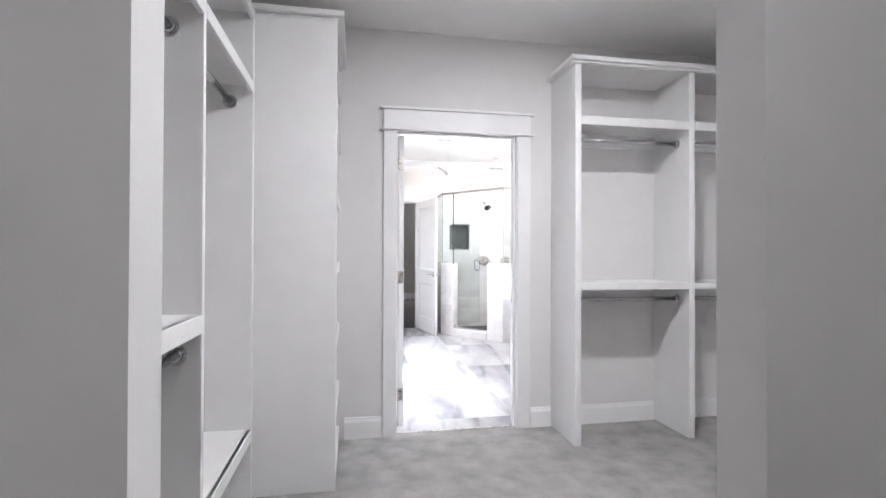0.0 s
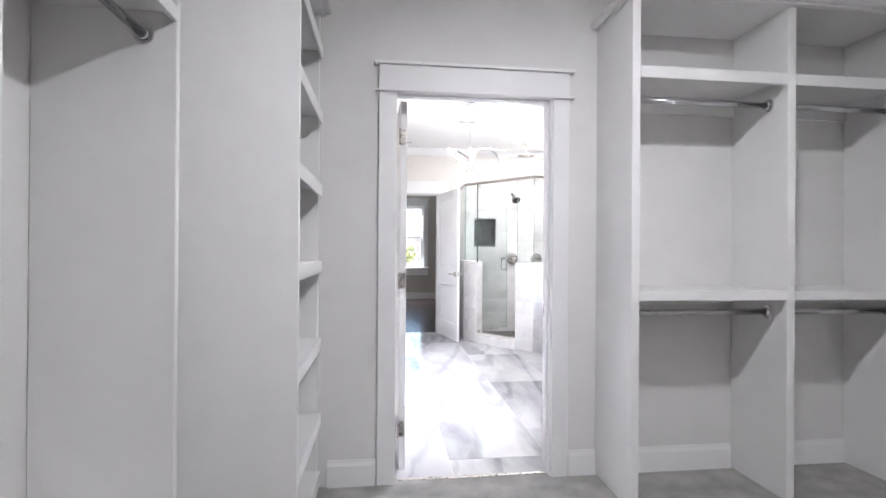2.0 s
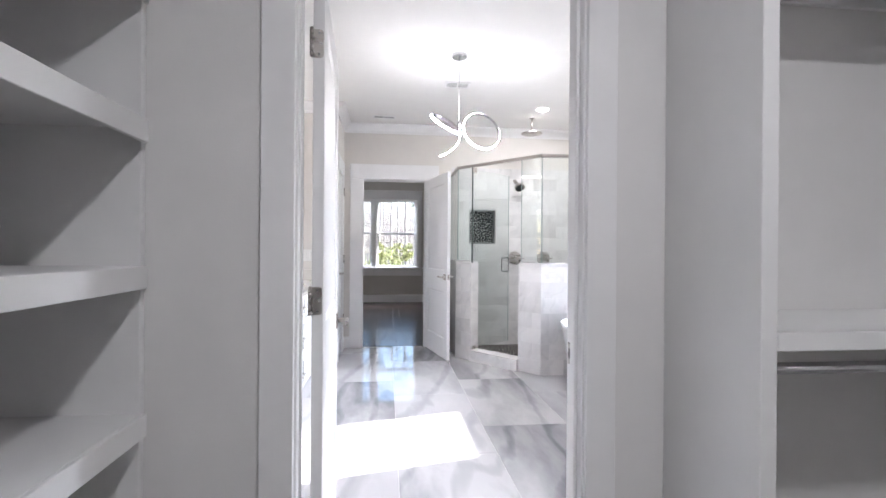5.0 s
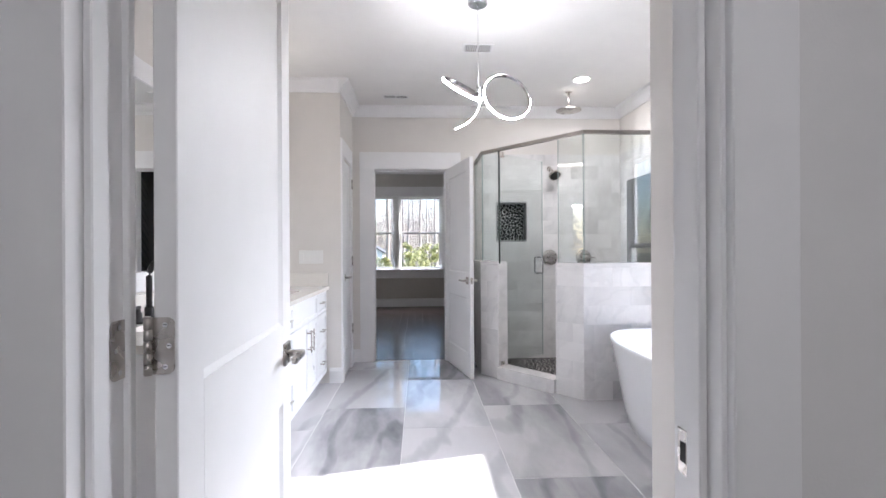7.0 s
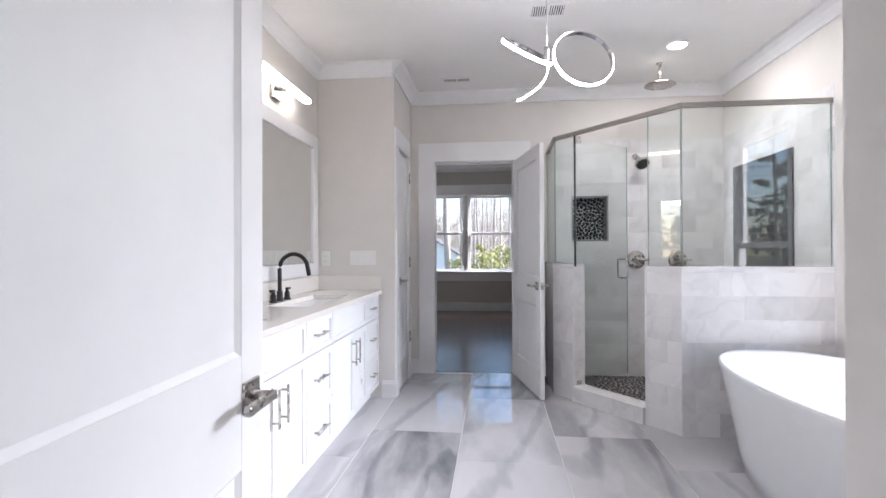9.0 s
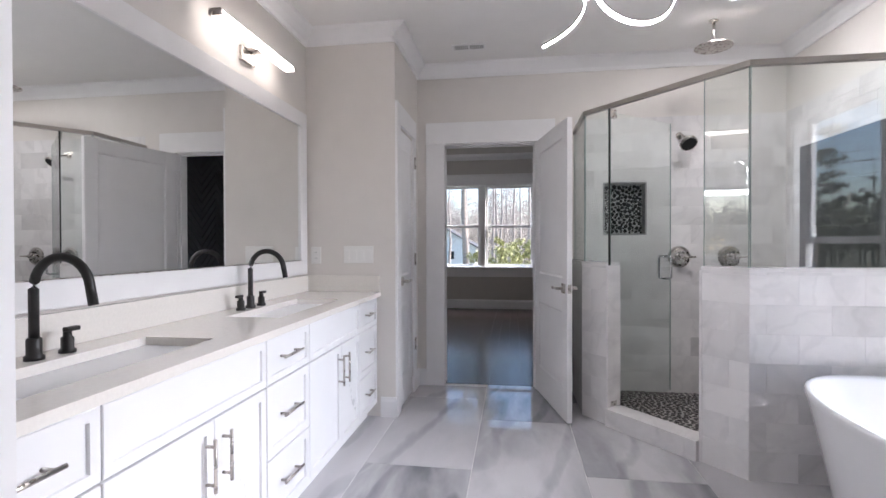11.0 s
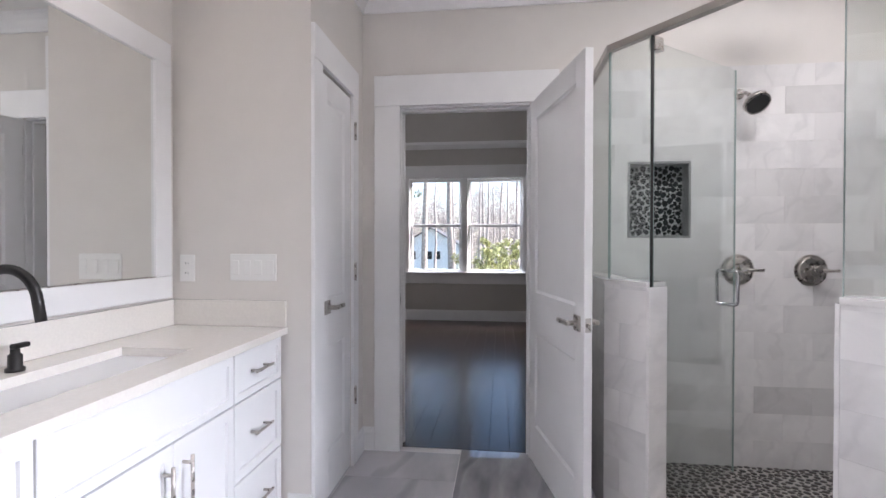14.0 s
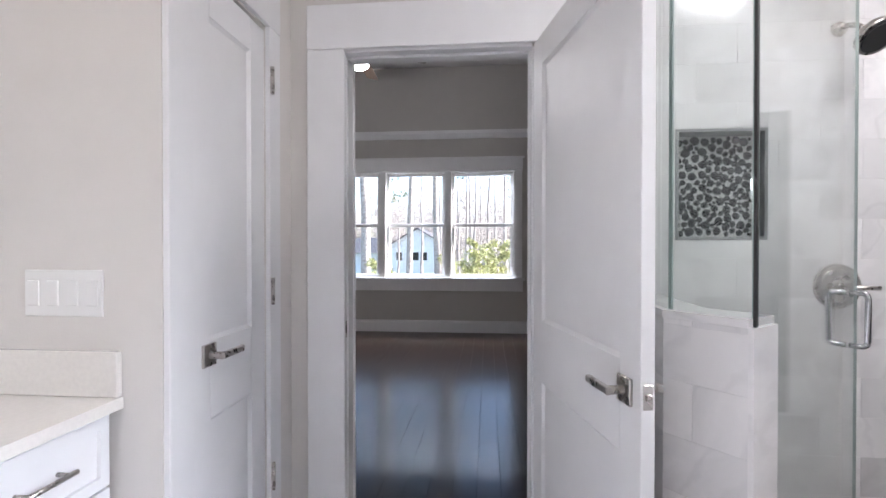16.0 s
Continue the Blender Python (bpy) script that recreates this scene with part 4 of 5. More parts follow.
halfA = structure("shower_half_wall", strip([P0, P1, A_end], OUT - 0.002, -INN, 0, HW - 0.02), GROUT, "marble-tiled shower half wall", "half wall")
halfB = structure("shower_half_wall", strip([B_start, P2, P3], OUT - 0.002, -INN, 0, HW - 0.02), GROUT, "marble-tiled shower half wall", "half wall")
structure("half_wall_cap", strip([P0, P1, A_end], OUT + 0.004, -INN - 0.012, HW - 0.02, HW), TILEM, "pale marble cap on a shower half wall", "half wall")
structure("half_wall_cap", strip([B_start, P2, P3], OUT + 0.004, -INN - 0.012, HW - 0.02, HW), TILEM, "pale marble cap on a shower half wall", "half wall")
structure("half_wall_end", strip([A_end - dg * 0.001, A_end + dg * 0.012], OUT + 0.002, -INN - 0.004, 0.0, HW - 0.02), TILEM, "pale marble end of a half wall", "half wall")
structure("half_wall_end", strip([B_start - dg * 0.012, B_start + dg * 0.001], OUT + 0.002, -INN - 0.004, 0.0, HW - 0.02), TILEM, "pale marble end of a half wall", "half wall")
structure("shower_curb", strip([A_end + dg * 0.012, B_start - dg * 0.012], OUT + 0.03, -INN, 0, 0.118), TILEM, "pale marble shower curb", "curb")
SH_IN = offs([P0, P1, P2, P3], -SIDE * (INN - 0.002))
shower_floor = structure("shower_floor", prism(B(), [tuple(p) for p in SH_IN] + [(RW, BY)], -0.004, 0.012), DGROUT, "dark pebble shower floor", "floor")

encl = thing("shower_enclosure", (4.5, 8.1, 0), "frameless clear glass shower enclosure with nickel header rail", "shower enclosure")


def pane(a, b, z0, z1, name="glass_panel"):
    a, b = Vector(a), Vector(b)
    d = (b - a).normalized()
    n = Vector((d.y, -d.x)) * 0.004
    g = part(name, prism(B(), [tuple(a + n), tuple(b + n), tuple(b - n), tuple(a - n)], z0, z1), GLASS, encl, "clear glass panel")
    for p, s in ((a, 1), (b, -1)):
        q = p + d * s * 0.0022
        m = n * 1.04
        part("polished_edge", prism(B(), [tuple(p + m), tuple(q + m), tuple(q - m), tuple(p - m)], z0, z1), EDGE, g, "pale green polished glass edge")
    return g


pane(P0 + Vector((0, -0.004)), P1 + Vector((0, 0.003)), HW + 0.001, RAIL - 0.012)
pane(P1 + dg * 0.003, A_end, HW + 0.001, RAIL - 0.012)
pane(B_start, P2 - dg * 0.003, HW + 0.001, RAIL - 0.012)
pane(P2 + Vector((0.003, 0)), P3 - Vector((0.004, 0)), HW + 0.001, RAIL - 0.012)
D_END = Vector((4.776, 8.825))        # free edge of the door, swung inwards
dd = (D_END - A_end).normalized()
gd = pane(A_end + dd * 0.014, D_END, 0.13, RAIL - 0.035, "glass_door")
sd = Vector((dg.y, -dg.x)) * 0.005
part("door_seal", prism(B(), [tuple(A_end + dg * 0.001 + sd), tuple(A_end + dg * 0.008 + sd), tuple(A_end + dg * 0.008 - sd), tuple(A_end + dg * 0.001 - sd)], 0.12, RAIL - 0.014), BLACK, encl, "dark edge seal beside the pivot")
rail_pts = [P0, P1, P2, P3]
part("header_rail", prism(B(), [tuple(p) for p in offs(rail_pts, 0.016)] + [tuple(p) for p in reversed(offs(rail_pts, -0.016))], RAIL - 0.014, RAIL + 0.016), RAILM, encl, "satin nickel header rail")
for z0, z1 in ((RAIL - 0.072, RAIL - 0.016), (0.122, 0.155)):
    a = A_end + dd * 0.004
    b = A_end + dd * 0.062
    n = Vector((dd.y, -dd.x)) * 0.014
    part("pivot_clamp", prism(B(), [tuple(a + n), tuple(b + n), tuple(b - n), tuple(a - n)], z0, z1), NICKEL, encl, "satin nickel pivot hinge clamp")
hp = D_END - dd * 0.065
for s in (-1, 1):
    nn = Vector((dd.y, -dd.x)) * s
    q0, q1 = hp + nn * 0.005, hp + nn * 0.05
    zc, hh, rr = 1.055, 0.082, 0.016
    pts = [(*q0, zc - hh)]
    for k in range(7):
        a = math.pi / 2 * k / 6
        c = hp + nn * (0.05 - rr + rr * math.sin(a))
        pts.append((*c, zc - hh + rr - rr * math.cos(a)))
    for k in range(7):
        a = math.pi / 2 * k / 6
        c = hp + nn * (0.05 - rr + rr * math.cos(a))
        pts.append((*c, zc + hh - rr + rr * math.sin(a)))
    pts.append((*q0, zc + hh))
    part("pull_handle", tube(B(), pts, 0.0085), CHROME, gd, "chrome D-shaped pull handle")


def valve(x, z):
    v = thing("shower_valve", (x, BY - 0.0015, z), "brushed nickel round shower valve with lever", "shower valve", "shower valves")
    y = BY - 0.0015
    part("escutcheon", cyl(cyl(B(), (x, y, z), (x, y - 0.006, z), 0.088, 0.085, 36), (x, y - 0.006, z), (x, y - 0.012, z), 0.080, 0.060, 36), NICKEL, v)
    part("hub", cyl(cyl(B(), (x, y - 0.010, z), (x, y - 0.055, z), 0.030, 0.026), (x, y - 0.055, z), (x, y - 0.075, z), 0.024, 0.020), NICKEL, v)
    part("lever", cyl(B(), (x, y - 0.064, z), (x + 0.105, y - 0.070, z), 0.010, 0.008), NICKEL, v)


valve(4.945, 1.125)
valve(5.325, 1.125)

sh = thing("wall_shower", (4.945, BY - 0.0015, 2.11), "brushed nickel wall shower head on a short arm", "shower head")
y = BY - 0.0015
part("flange", cyl(B(), (4.945, y, 2.11), (4.945, y - 0.010, 2.11), 0.030, 0.026), NICKEL, sh)
part("arm", tube(B(), [(4.945, y, 2.11), (4.948, y - 0.05, 2.105), (4.952, y - 0.09, 2.085), (4.956, y - 0.12, 2.055)], 0.010), NICKEL, sh)
part("head", cyl(cyl(B(), (4.956, y - 0.118, 2.06), (4.962, y - 0.150, 2.025), 0.018, 0.060, 28), (4.962, y - 0.150, 2.025), (4.965, y - 0.166, 2.008), 0.066, 0.064, 28), NICKEL, sh)
part("spray_face", cyl(B(), (4.965, y - 0.1662, 2.0078), (4.9656, y - 0.1685, 2.0052), 0.056, 0.054, 28), DARKGAP, sh, "dark nozzle face")

rain = thing("rain_shower", (4.985, 8.585, CZ), "round brushed nickel rain head on a ceiling arm", "shower head")
part("ceiling_flange", lathe(B(), 4.985, 8.585, [(0.032, CZ - 0.001), (0.032, CZ - 0.008), (0.016, CZ - 0.014)]), NICKEL, rain)
part("drop_arm", cyl(B(), (4.985, 8.585, CZ - 0.01), (4.985, 8.585, 2.625), 0.011), NICKEL, rain)
part("head", lathe(B(), 4.985, 8.585, [(0.014, 2.640), (0.020, 2.622), (0.110, 2.606), (0.122, 2.600), (0.122, 2.592), (0.112, 2.588)], 40), NICKEL, rain)
part("spray_face", lathe(B(), 4.985, 8.585, [(0.108, 2.5878), (0.106, 2.5858), (0.02, 2.5855)], 40), NICKEL, rain)

drain = thing("shower_drain", (5.0, 8.45, 0.012), "square brushed metal shower drain", "drain")
part("grate", box(B(), 4.945, 8.395, 0.013, 5.055, 8.505, 0.026, 0.002), NICKEL, drain)

niche = thing("niche_frame", (4.519, BY, NZ0), "pale marble lining of a recessed shower niche", "niche")
t = 0.014
part("niche_back", box(B(), NX0 + 0.002, 9.250, NZ0 + 0.002, NX1 - 0.002, 9.262, NZ1 - 0.002), NGROUT, niche)
for nm, a in (("niche_side", (NX0 + 0.001, 9.161, NZ0 + 0.001, NX0 + t, 9.25, NZ1 - 0.001)), ("niche_side", (NX1 - t, 9.161, NZ0 + 0.001, NX1 - 0.001, 9.25, NZ1 - 0.001)),
              ("niche_sill", (NX0 + t, 9.161, NZ0 + 0.001, NX1 - t, 9.25, NZ0 + t)), ("niche_top", (NX0 + t, 9.161, NZ1 - t, NX1 - t, 9.25, NZ1 - 0.001))):
    part(nm, box(B(), *a, 0.001), NICHE, niche)


SLATE = mat("dark_slate_panel", (0.035, 0.037, 0.042), 0.35, var=0.25, scale=5, bump=0.1, bump_scale=30)
panel = thing("accent_panel", (RW, 8.51, 0.45), "dark grey slate panel on the tiled shower wall", "wall panel")
for k in range(5):
    z = 0.45 + 0.3 * k
    part("slab", box(B(), RW - 0.022, 8.08, z + 0.0005, RW - 0.004, 8.94, z + 0.2995, 0.0008), SLATE, panel)


# ---- bath: tub ----
def bathtub():
    u = thing("freestanding_bathtub", (5.31, 6.74, 0), "white oval freestanding acrylic bathtub under the window", "bathtub")
    cx, cy = 5.24, 6.74
    seg = 56
    prof = [(0.30, 0.62, 0.0), (0.315, 0.64, 0.012), (0.335, 0.68, 0.12), (0.36, 0.735, 0.30), (0.385, 0.785, 0.46), (0.402, 0.815, 0.56), (0.408, 0.824, 0.582),
            (0.406, 0.822, 0.592), (0.398, 0.814, 0.597), (0.386, 0.802, 0.594), (0.378, 0.792, 0.580), (0.36, 0.76, 0.48), (0.325, 0.70, 0.30), (0.28, 0.62, 0.17), (0.18, 0.46, 0.13)]
    bm = B()
    rings = []
    for a, b, z in prof:
        ring = []
        for k in range(seg):
            th = k * math.tau / seg
            c, s = math.cos(th), math.sin(th)
            e = 2.35
            ring.append(bm.verts.new((cx + 1.10 * a * math.copysign(abs(c) ** (2 / e), c), cy + b * math.copysign(abs(s) ** (2 / e), s), z)))
        rings.append(ring)
    for a, b in zip(rings, rings[1:]):
        for k in range(seg):
            bm.faces.new((a[k], a[(k + 1) % seg], b[(k + 1) % seg], b[k])).smooth = True
    bm.faces.new(rings[0][::-1])
    bm.faces.new(rings[-1])
    part("shell", bm, TUB, u)
    part("drain", lathe(B(), cx, cy + 0.1, [(0.03, 0.131), (0.03, 0.136), (0.02, 0.137)]), NICKEL, u)


bathtub()


# ---- bath: ceiling things ----
def ribbon(bm, pts, ups, w, t):
    """A flat band (w across, t thick) along a closed or open line; ups give the band's width direction."""
    n = len(pts)
    rows = []
    for i in range(n):
        d = (pts[min(i + 1, n - 1)] - pts[max(i - 1, 0)]).normalized()
        u = (ups[i] - d * ups[i].dot(d)).normalized()
        v = d.cross(u)
        rows.append([bm.verts.new(pts[i] + u * a + v * b) for a, b in ((-w / 2, -t / 2), (w / 2, -t / 2), (w / 2, t / 2), (-w / 2, t / 2))])
    for a, b in zip(rows, rows[1:]):
        for k in range(4):
            bm.faces.new((a[k], a[(k + 1) % 4], b[(k + 1) % 4], b[k])).smooth = False
    bm.faces.new(rows[0][::-1])
    bm.faces.new(rows[-1])
    return bm


def chandelier():
    ch = thing("loop_chandelier", (3.87, 6.85, CZ), "lit chrome ribbon chandelier of looping LED rings", "pendant light")
    part("canopy", lathe(B(), 3.87, 6.85, [(0.062, CZ - 0.001), (0.062, CZ - 0.022), (0.054, CZ - 0.028)]), CHROME, ch)
    part("cord", cyl(B(), (3.87, 6.85, CZ - 0.028), (3.87, 6.85, 2.24), 0.0018, seg=8), CHROME, ch)
    part("hub", cyl(cyl(B(), (3.87, 6.85, 2.245), (3.87, 6.85, 2.205), 0.012, 0.018), (3.87, 6.85, 2.205), (3.87, 6.85, 2.155), 0.018, 0.014), CHROME, ch)
    # each loop: centre, radius, two in-plane axes, start and end angle
    loops = ((Vector((4.052, 6.85, 2.180)), 0.152, Vector((1, 0.25, 0)), Vector((0.0, 0.30, 1)), 0, 360),
             (Vector((3.772, 6.86, 2.230)), 0.135, Vector((0.72, -0.34, -0.60)), Vector((0.40, 0.92, 0.30)), 0, 360),
             (None, 0, Vector((0, 1, 0)), Vector((0, 0, 1)), 0, 360))
    for cc, r, ax, ay, d0, d1 in loops:
        if cc is None:
            a, b, c = Vector((3.868, 6.86, 2.195)), Vector((3.895, 6.78, 2.035)), Vector((3.715, 6.80, 1.965))
            pts = [a * (1 - t) ** 2 + b * 2 * t * (1 - t) + c * t * t for t in (k / 40 for k in range(41))]
            band = part("ring_band", ribbon(B(), pts, [ax] * 41, 0.022, 0.006), CHROME, ch, "chrome ring band")
            part("led_strip", ribbon(B(), [p + Vector((0.004, 0, -0.003)) for p in pts], [ax] * 41, 0.015, 0.003), LED, band, "glowing white LED strip")
            continue
        ax = ax.normalized()
        ay = (ay - ax * ay.dot(ax)).normalized()
        nz = ax.cross(ay)
        n = 64
        ang = [radians(d0 + (d1 - d0) * k / n) for k in range(n + 1)]
        pts = [cc + r * (math.cos(a) * ax + math.sin(a) * ay) for a in ang]
        band = part("ring_band", ribbon(B(), pts, [nz] * (n + 1), 0.022, 0.006), CHROME, ch, "chrome ring band")
        for s in (1,):
            pts2 = [cc + (r + s * 0.0046) * (math.cos(a) * ax + math.sin(a) * ay) for a in ang]
            part("led_strip", ribbon(B(), pts2, [nz] * (n + 1), 0.014, 0.0032), LED, band, "glowing white LED strip")


chandelier()


def ceiling_vent(x, y, w, h, label):
    v = thing("ceiling_vent", (x, y, CZ), label, "vent", "ceiling vents")
    z = CZ
    bm = B()
    f = 0.018
    box(bm, x - w / 2, y - h / 2, z - 0.008, x + w / 2, y - h / 2 + f, z - 0.001)
    box(bm, x - w / 2, y + h / 2 - f, z - 0.008, x + w / 2, y + h / 2, z - 0.001)
    box(bm, x - w / 2, y - h / 2 + f, z - 0.008, x - w / 2 + f, y + h / 2 - f, z - 0.001)
    box(bm, x + w / 2 - f, y - h / 2 + f, z - 0.008, x + w / 2, y + h / 2 - f, z - 0.001)
    part("frame", bm, TRIM, v)
    part("backing", box(B(), x - w / 2 + f, y - h / 2 + f, z - 0.003, x + w / 2 - f, y + h / 2 - f, z - 0.001), DARKGAP, v)
    n = int((w - 2 * f) / 0.014)
    for k in range(n):
        xx = x - w / 2 + f + (k + 0.5) * (w - 2 * f) / n
        part("slat", box(B(), xx - 0.0035, y - h / 2 + f, z - 0.0075, xx + 0.0035, y + h / 2 - f, z - 0.0035), TRIM, v)
    part("centre_bar", box(B(), x - 0.007, y - h / 2 + f, z - 0.0085, x + 0.007, y + h / 2 - f, z - 0.0032), TRIM, v)


ceiling_vent(3.265, 8.78, 0.27, 0.12, "white rectangular ceiling supply vent with fine slats")
ceiling_vent(3.955, 7.56, 0.24, 0.17, "white square-slatted ceiling exhaust vent")


# ---- windows ----
def sash(parent, a0, a1, z0, z1, depth, along, w=0.045):
    """One sash: four frame bars and a pane. along 'x': across x at y=depth; along 'y': across y at x=depth."""
    def bx(u0, zz0, u1, zz1, d0, d1, bev=0.002):
        return box(B(), u0, depth + d0, zz0, u1, depth + d1, zz1, bev) if along == "x" else box(B(), depth + d0, u0, zz0, depth + d1, u1, zz1, bev)
    s = part("sash_rail", bx(a0, z0, a1, z0 + w, 0, 0.035), TRIM, parent)
    part("sash_rail", bx(a0, z1 - w, a1, z1, 0, 0.035), TRIM, parent)
    part("sash_stile", bx(a0, z0 + w, a0 + w, z1 - w, 0, 0.035), TRIM, parent)
    part("sash_stile", bx(a1 - w, z0 + w, a1, z1 - w, 0, 0.035), TRIM, parent)
    p = part("pane", bx(a0 + w - 0.004, z0 + w - 0.004, a1 - w + 0.004, z1 - w + 0.004, 0.015, 0.019, 0), WINGLASS, parent, "clear window pane")
    p.visible_shadow = False


win = tagged(thing("window_1", (RW + 0.07, (W_Y0 + W_Y1) / 2, W_Z0), "white double-hung window above the bathtub", "window"), kind="structure")
part("window_frame", box(box(B(), RW + 0.002, W_Y0, W_Z0 + 0.02, RW + 0.138, W_Y0 + 0.02, W_Z1), RW + 0.002, W_Y1 - 0.02, W_Z0 + 0.02, RW + 0.138, W_Y1, W_Z1), TRIM, win)
part("head_jamb", box(B(), RW + 0.002, W_Y0 + 0.02, W_Z1 - 0.02, RW + 0.138, W_Y1 - 0.02, W_Z1), TRIM, win)
part("window_sill", box(B(), RW - 0.03, W_Y0 - 0.02, W_Z0 - 0.005, RW + 0.138, W_Y1 + 0.02, W_Z0 + 0.02, 0.002), TRIM, win)
sash(win, W_Y0 + 0.02, W_Y1 - 0.02, 1.235, W_Z1 - 0.02, RW + 0.098, "y")
sash(win, W_Y0 + 0.02, W_Y1 - 0.02, W_Z0 + 0.02, 1.275, RW + 0.062, "y")
for a, b, c, d in ((W_Y0 - 0.09, W_Y0, W_Z0 + 0.02, W_Z1), (W_Y1, W_Y1 + 0.09, W_Z0 + 0.02, W_Z1), (W_Y0 - 0.09, W_Y1 + 0.09, W_Z1, W_Z1 + 0.11), (W_Y0 - 0.09, W_Y1 + 0.09, W_Z0 - 0.10, W_Z0 - 0.006)):
    part("casing", box(B(), RW - 0.018, a, c, RW - 0.001, b, d, 0.002), TRIM, win)

win2 = tagged(thing("window_2", ((V_X0 + V_X1) / 2, FY + 0.07, V_Z0), "wide white triple double-hung bedroom window", "window"), kind="structure")
part("head_jamb", box(B(), V_X0, FY + 0.002, V_Z1 - 0.02, V_X1, FY + 0.148, V_Z1), TRIM, win2)
part("window_sill", box(B(), V_X0 - 0.14, FY - 0.05, V_Z0 - 0.03, V_X1 + 0.14, FY + 0.148, V_Z0 + 0.005, 0.003), TRIM, win2)
part("apron", box(B(), V_X0 - 0.11, FY - 0.018, V_Z0 - 0.19, V_X1 + 0.11, FY - 0.001, V_Z0 - 0.032, 0.002), TRIM, win2)
part("side_jamb", box(B(), V_X0, FY + 0.002, V_Z0 + 0.005, V_X0 + 0.025, FY + 0.148, V_Z1 - 0.02), TRIM, win2)
part("side_jamb", box(B(), V_X1 - 0.025, FY + 0.002, V_Z0 + 0.005, V_X1, FY + 0.148, V_Z1 - 0.02), TRIM, win2)
for xm in (2.046, 3.023):
    part("mullion", box(B(), xm - 0.05, FY - 0.012, V_Z0 + 0.005, xm + 0.05, FY + 0.148, V_Z1 - 0.02, 0.002), TRIM, win2)
for a, b in ((V_X0 + 0.025, 1.996), (2.096, 2.973), (3.073, V_X1 - 0.025)):
    sash(win2, a, b, 1.555, V_Z1 - 0.02, FY + 0.095, "x")
    sash(win2, a, b, V_Z0 + 0.005, 1.595, FY + 0.058, "x")
part("casing", box(B(), V_X0 - 0.10, FY - 0.018, V_Z0 + 0.006, V_X0, FY - 0.001, V_Z1, 0.002), TRIM, win2)
part("casing", box(B(), V_X1, FY - 0.018, V_Z0 + 0.006, V_X1 + 0.10, FY - 0.001, V_Z1, 0.002), TRIM, win2)
part("casing", box(B(), V_X0 - 0.11, FY - 0.022, V_Z1 + 0.001, V_X1 + 0.11, FY - 0.001, V_Z1 + 0.17, 0.002), TRIM, win2)
part("casing_cap", box(B(), V_X0 - 0.13, FY - 0.035, V_Z1 + 0.17, V_X1 + 0.13, FY - 0.001, V_Z1 + 0.195, 0.002), TRIM, win2)
structure("picture_rail", sweep(B(), [(0, 2.835), (0.03, 2.84), (0.075, 2.90), (0.08, 2.945), (0, 2.95)], (0.2, FY), (6.0, FY), (0, -1)), TRIM, "white moulded band across the bedroom wall", "trim")


# ---- bedroom things ----
fan = thing("ceiling_fan", (2.38, 11.75, BZ), "dark ceiling fan with a small lit lamp", "ceiling fan")
part("canopy", lathe(B(), 2.38, 11.75, [(0.07, BZ - 0.001), (0.07, BZ - 0.03), (0.03, BZ - 0.06)]), BLACK, fan)
part("down_rod", cyl(B(), (2.38, 11.75, BZ - 0.05), (2.38, 11.75, 3.16), 0.012), BLACK, fan)
part("motor", lathe(B(), 2.38, 11.75, [(0.04, 3.17), (0.12, 3.14), (0.13, 3.07), (0.10, 3.03)]), BLACK, fan)
part("lamp_bowl", lathe(B(), 2.38, 11.75, [(0.095, 3.029), (0.09, 2.99), (0.05, 2.965)]), DOWN, fan, "lit frosted lamp bowl")
WALNUT = mat("brown_fan_blade", (0.09, 0.055, 0.035), 0.45, var=0.2, scale=14)
for k in range(5):
    a = k * math.tau / 5 + 0.35
    bm = box(B(), 0.12, -0.065, 0, 0.66, 0.065, 0.008, 0.003)
    bmesh.ops.transform(bm, matrix=Matrix.Translation((2.38, 11.75, 3.09)) @ Matrix.Rotation(a, 4, "Z") @ Matrix.Rotation(radians(12), 4, "X"), verts=bm.verts)
    part("blade", bm, WALNUT, fan)

# ---- outdoors ----
GRASS = mat("winter_lawn", (0.10, 0.095, 0.05), 0.95, var=0.4, scale=0.4, bump=0.6, bump_scale=8)
BARK = mat("pine_bark", (0.42, 0.36, 0.32), 0.9, var=0.4, scale=9, bump=0.8, bump_scale=20)
NEEDLE = mat("pine_needles", (0.12, 0.14, 0.085), 0.7, var=0.5, scale=2.5, rnd=0.2)
LEAF = mat("yellow_green_leaves", (0.50, 0.49, 0.22), 0.6, var=0.5, scale=6, rnd=0.2)
TWIG = mat("bare_twigs", (0.47, 0.41, 0.38), 0.9, var=0.4, scale=3)
SIDING = mat("white_house_siding", (0.86, 0.86, 0.84), 0.6, var=0.04, scale=3)
ROOF = mat("grey_shingle_roof", (0.10, 0.10, 0.11), 0.9, var=0.3, scale=14)
DARKWIN = mat("dark_window_glass", (0.02, 0.025, 0.03), 0.1, var=0.1)
GZ = -3.0
structure("ground", box(B(), -400, -400, GZ - 0.5, 400, 400, GZ), GRASS, "brown winter lawn around the house", "ground")

VIEW_F, VIEW_R = Vector((-0.115, 0.993)), Vector((0.993, 0.115))


def spot(px, d):
    """Plan place d metres out beyond the bedroom window, across by an angle measure px."""
    p = Vector((3.66, 6.92)) + VIEW_F * d + VIEW_R * (px * d)
    return p.x, p.y


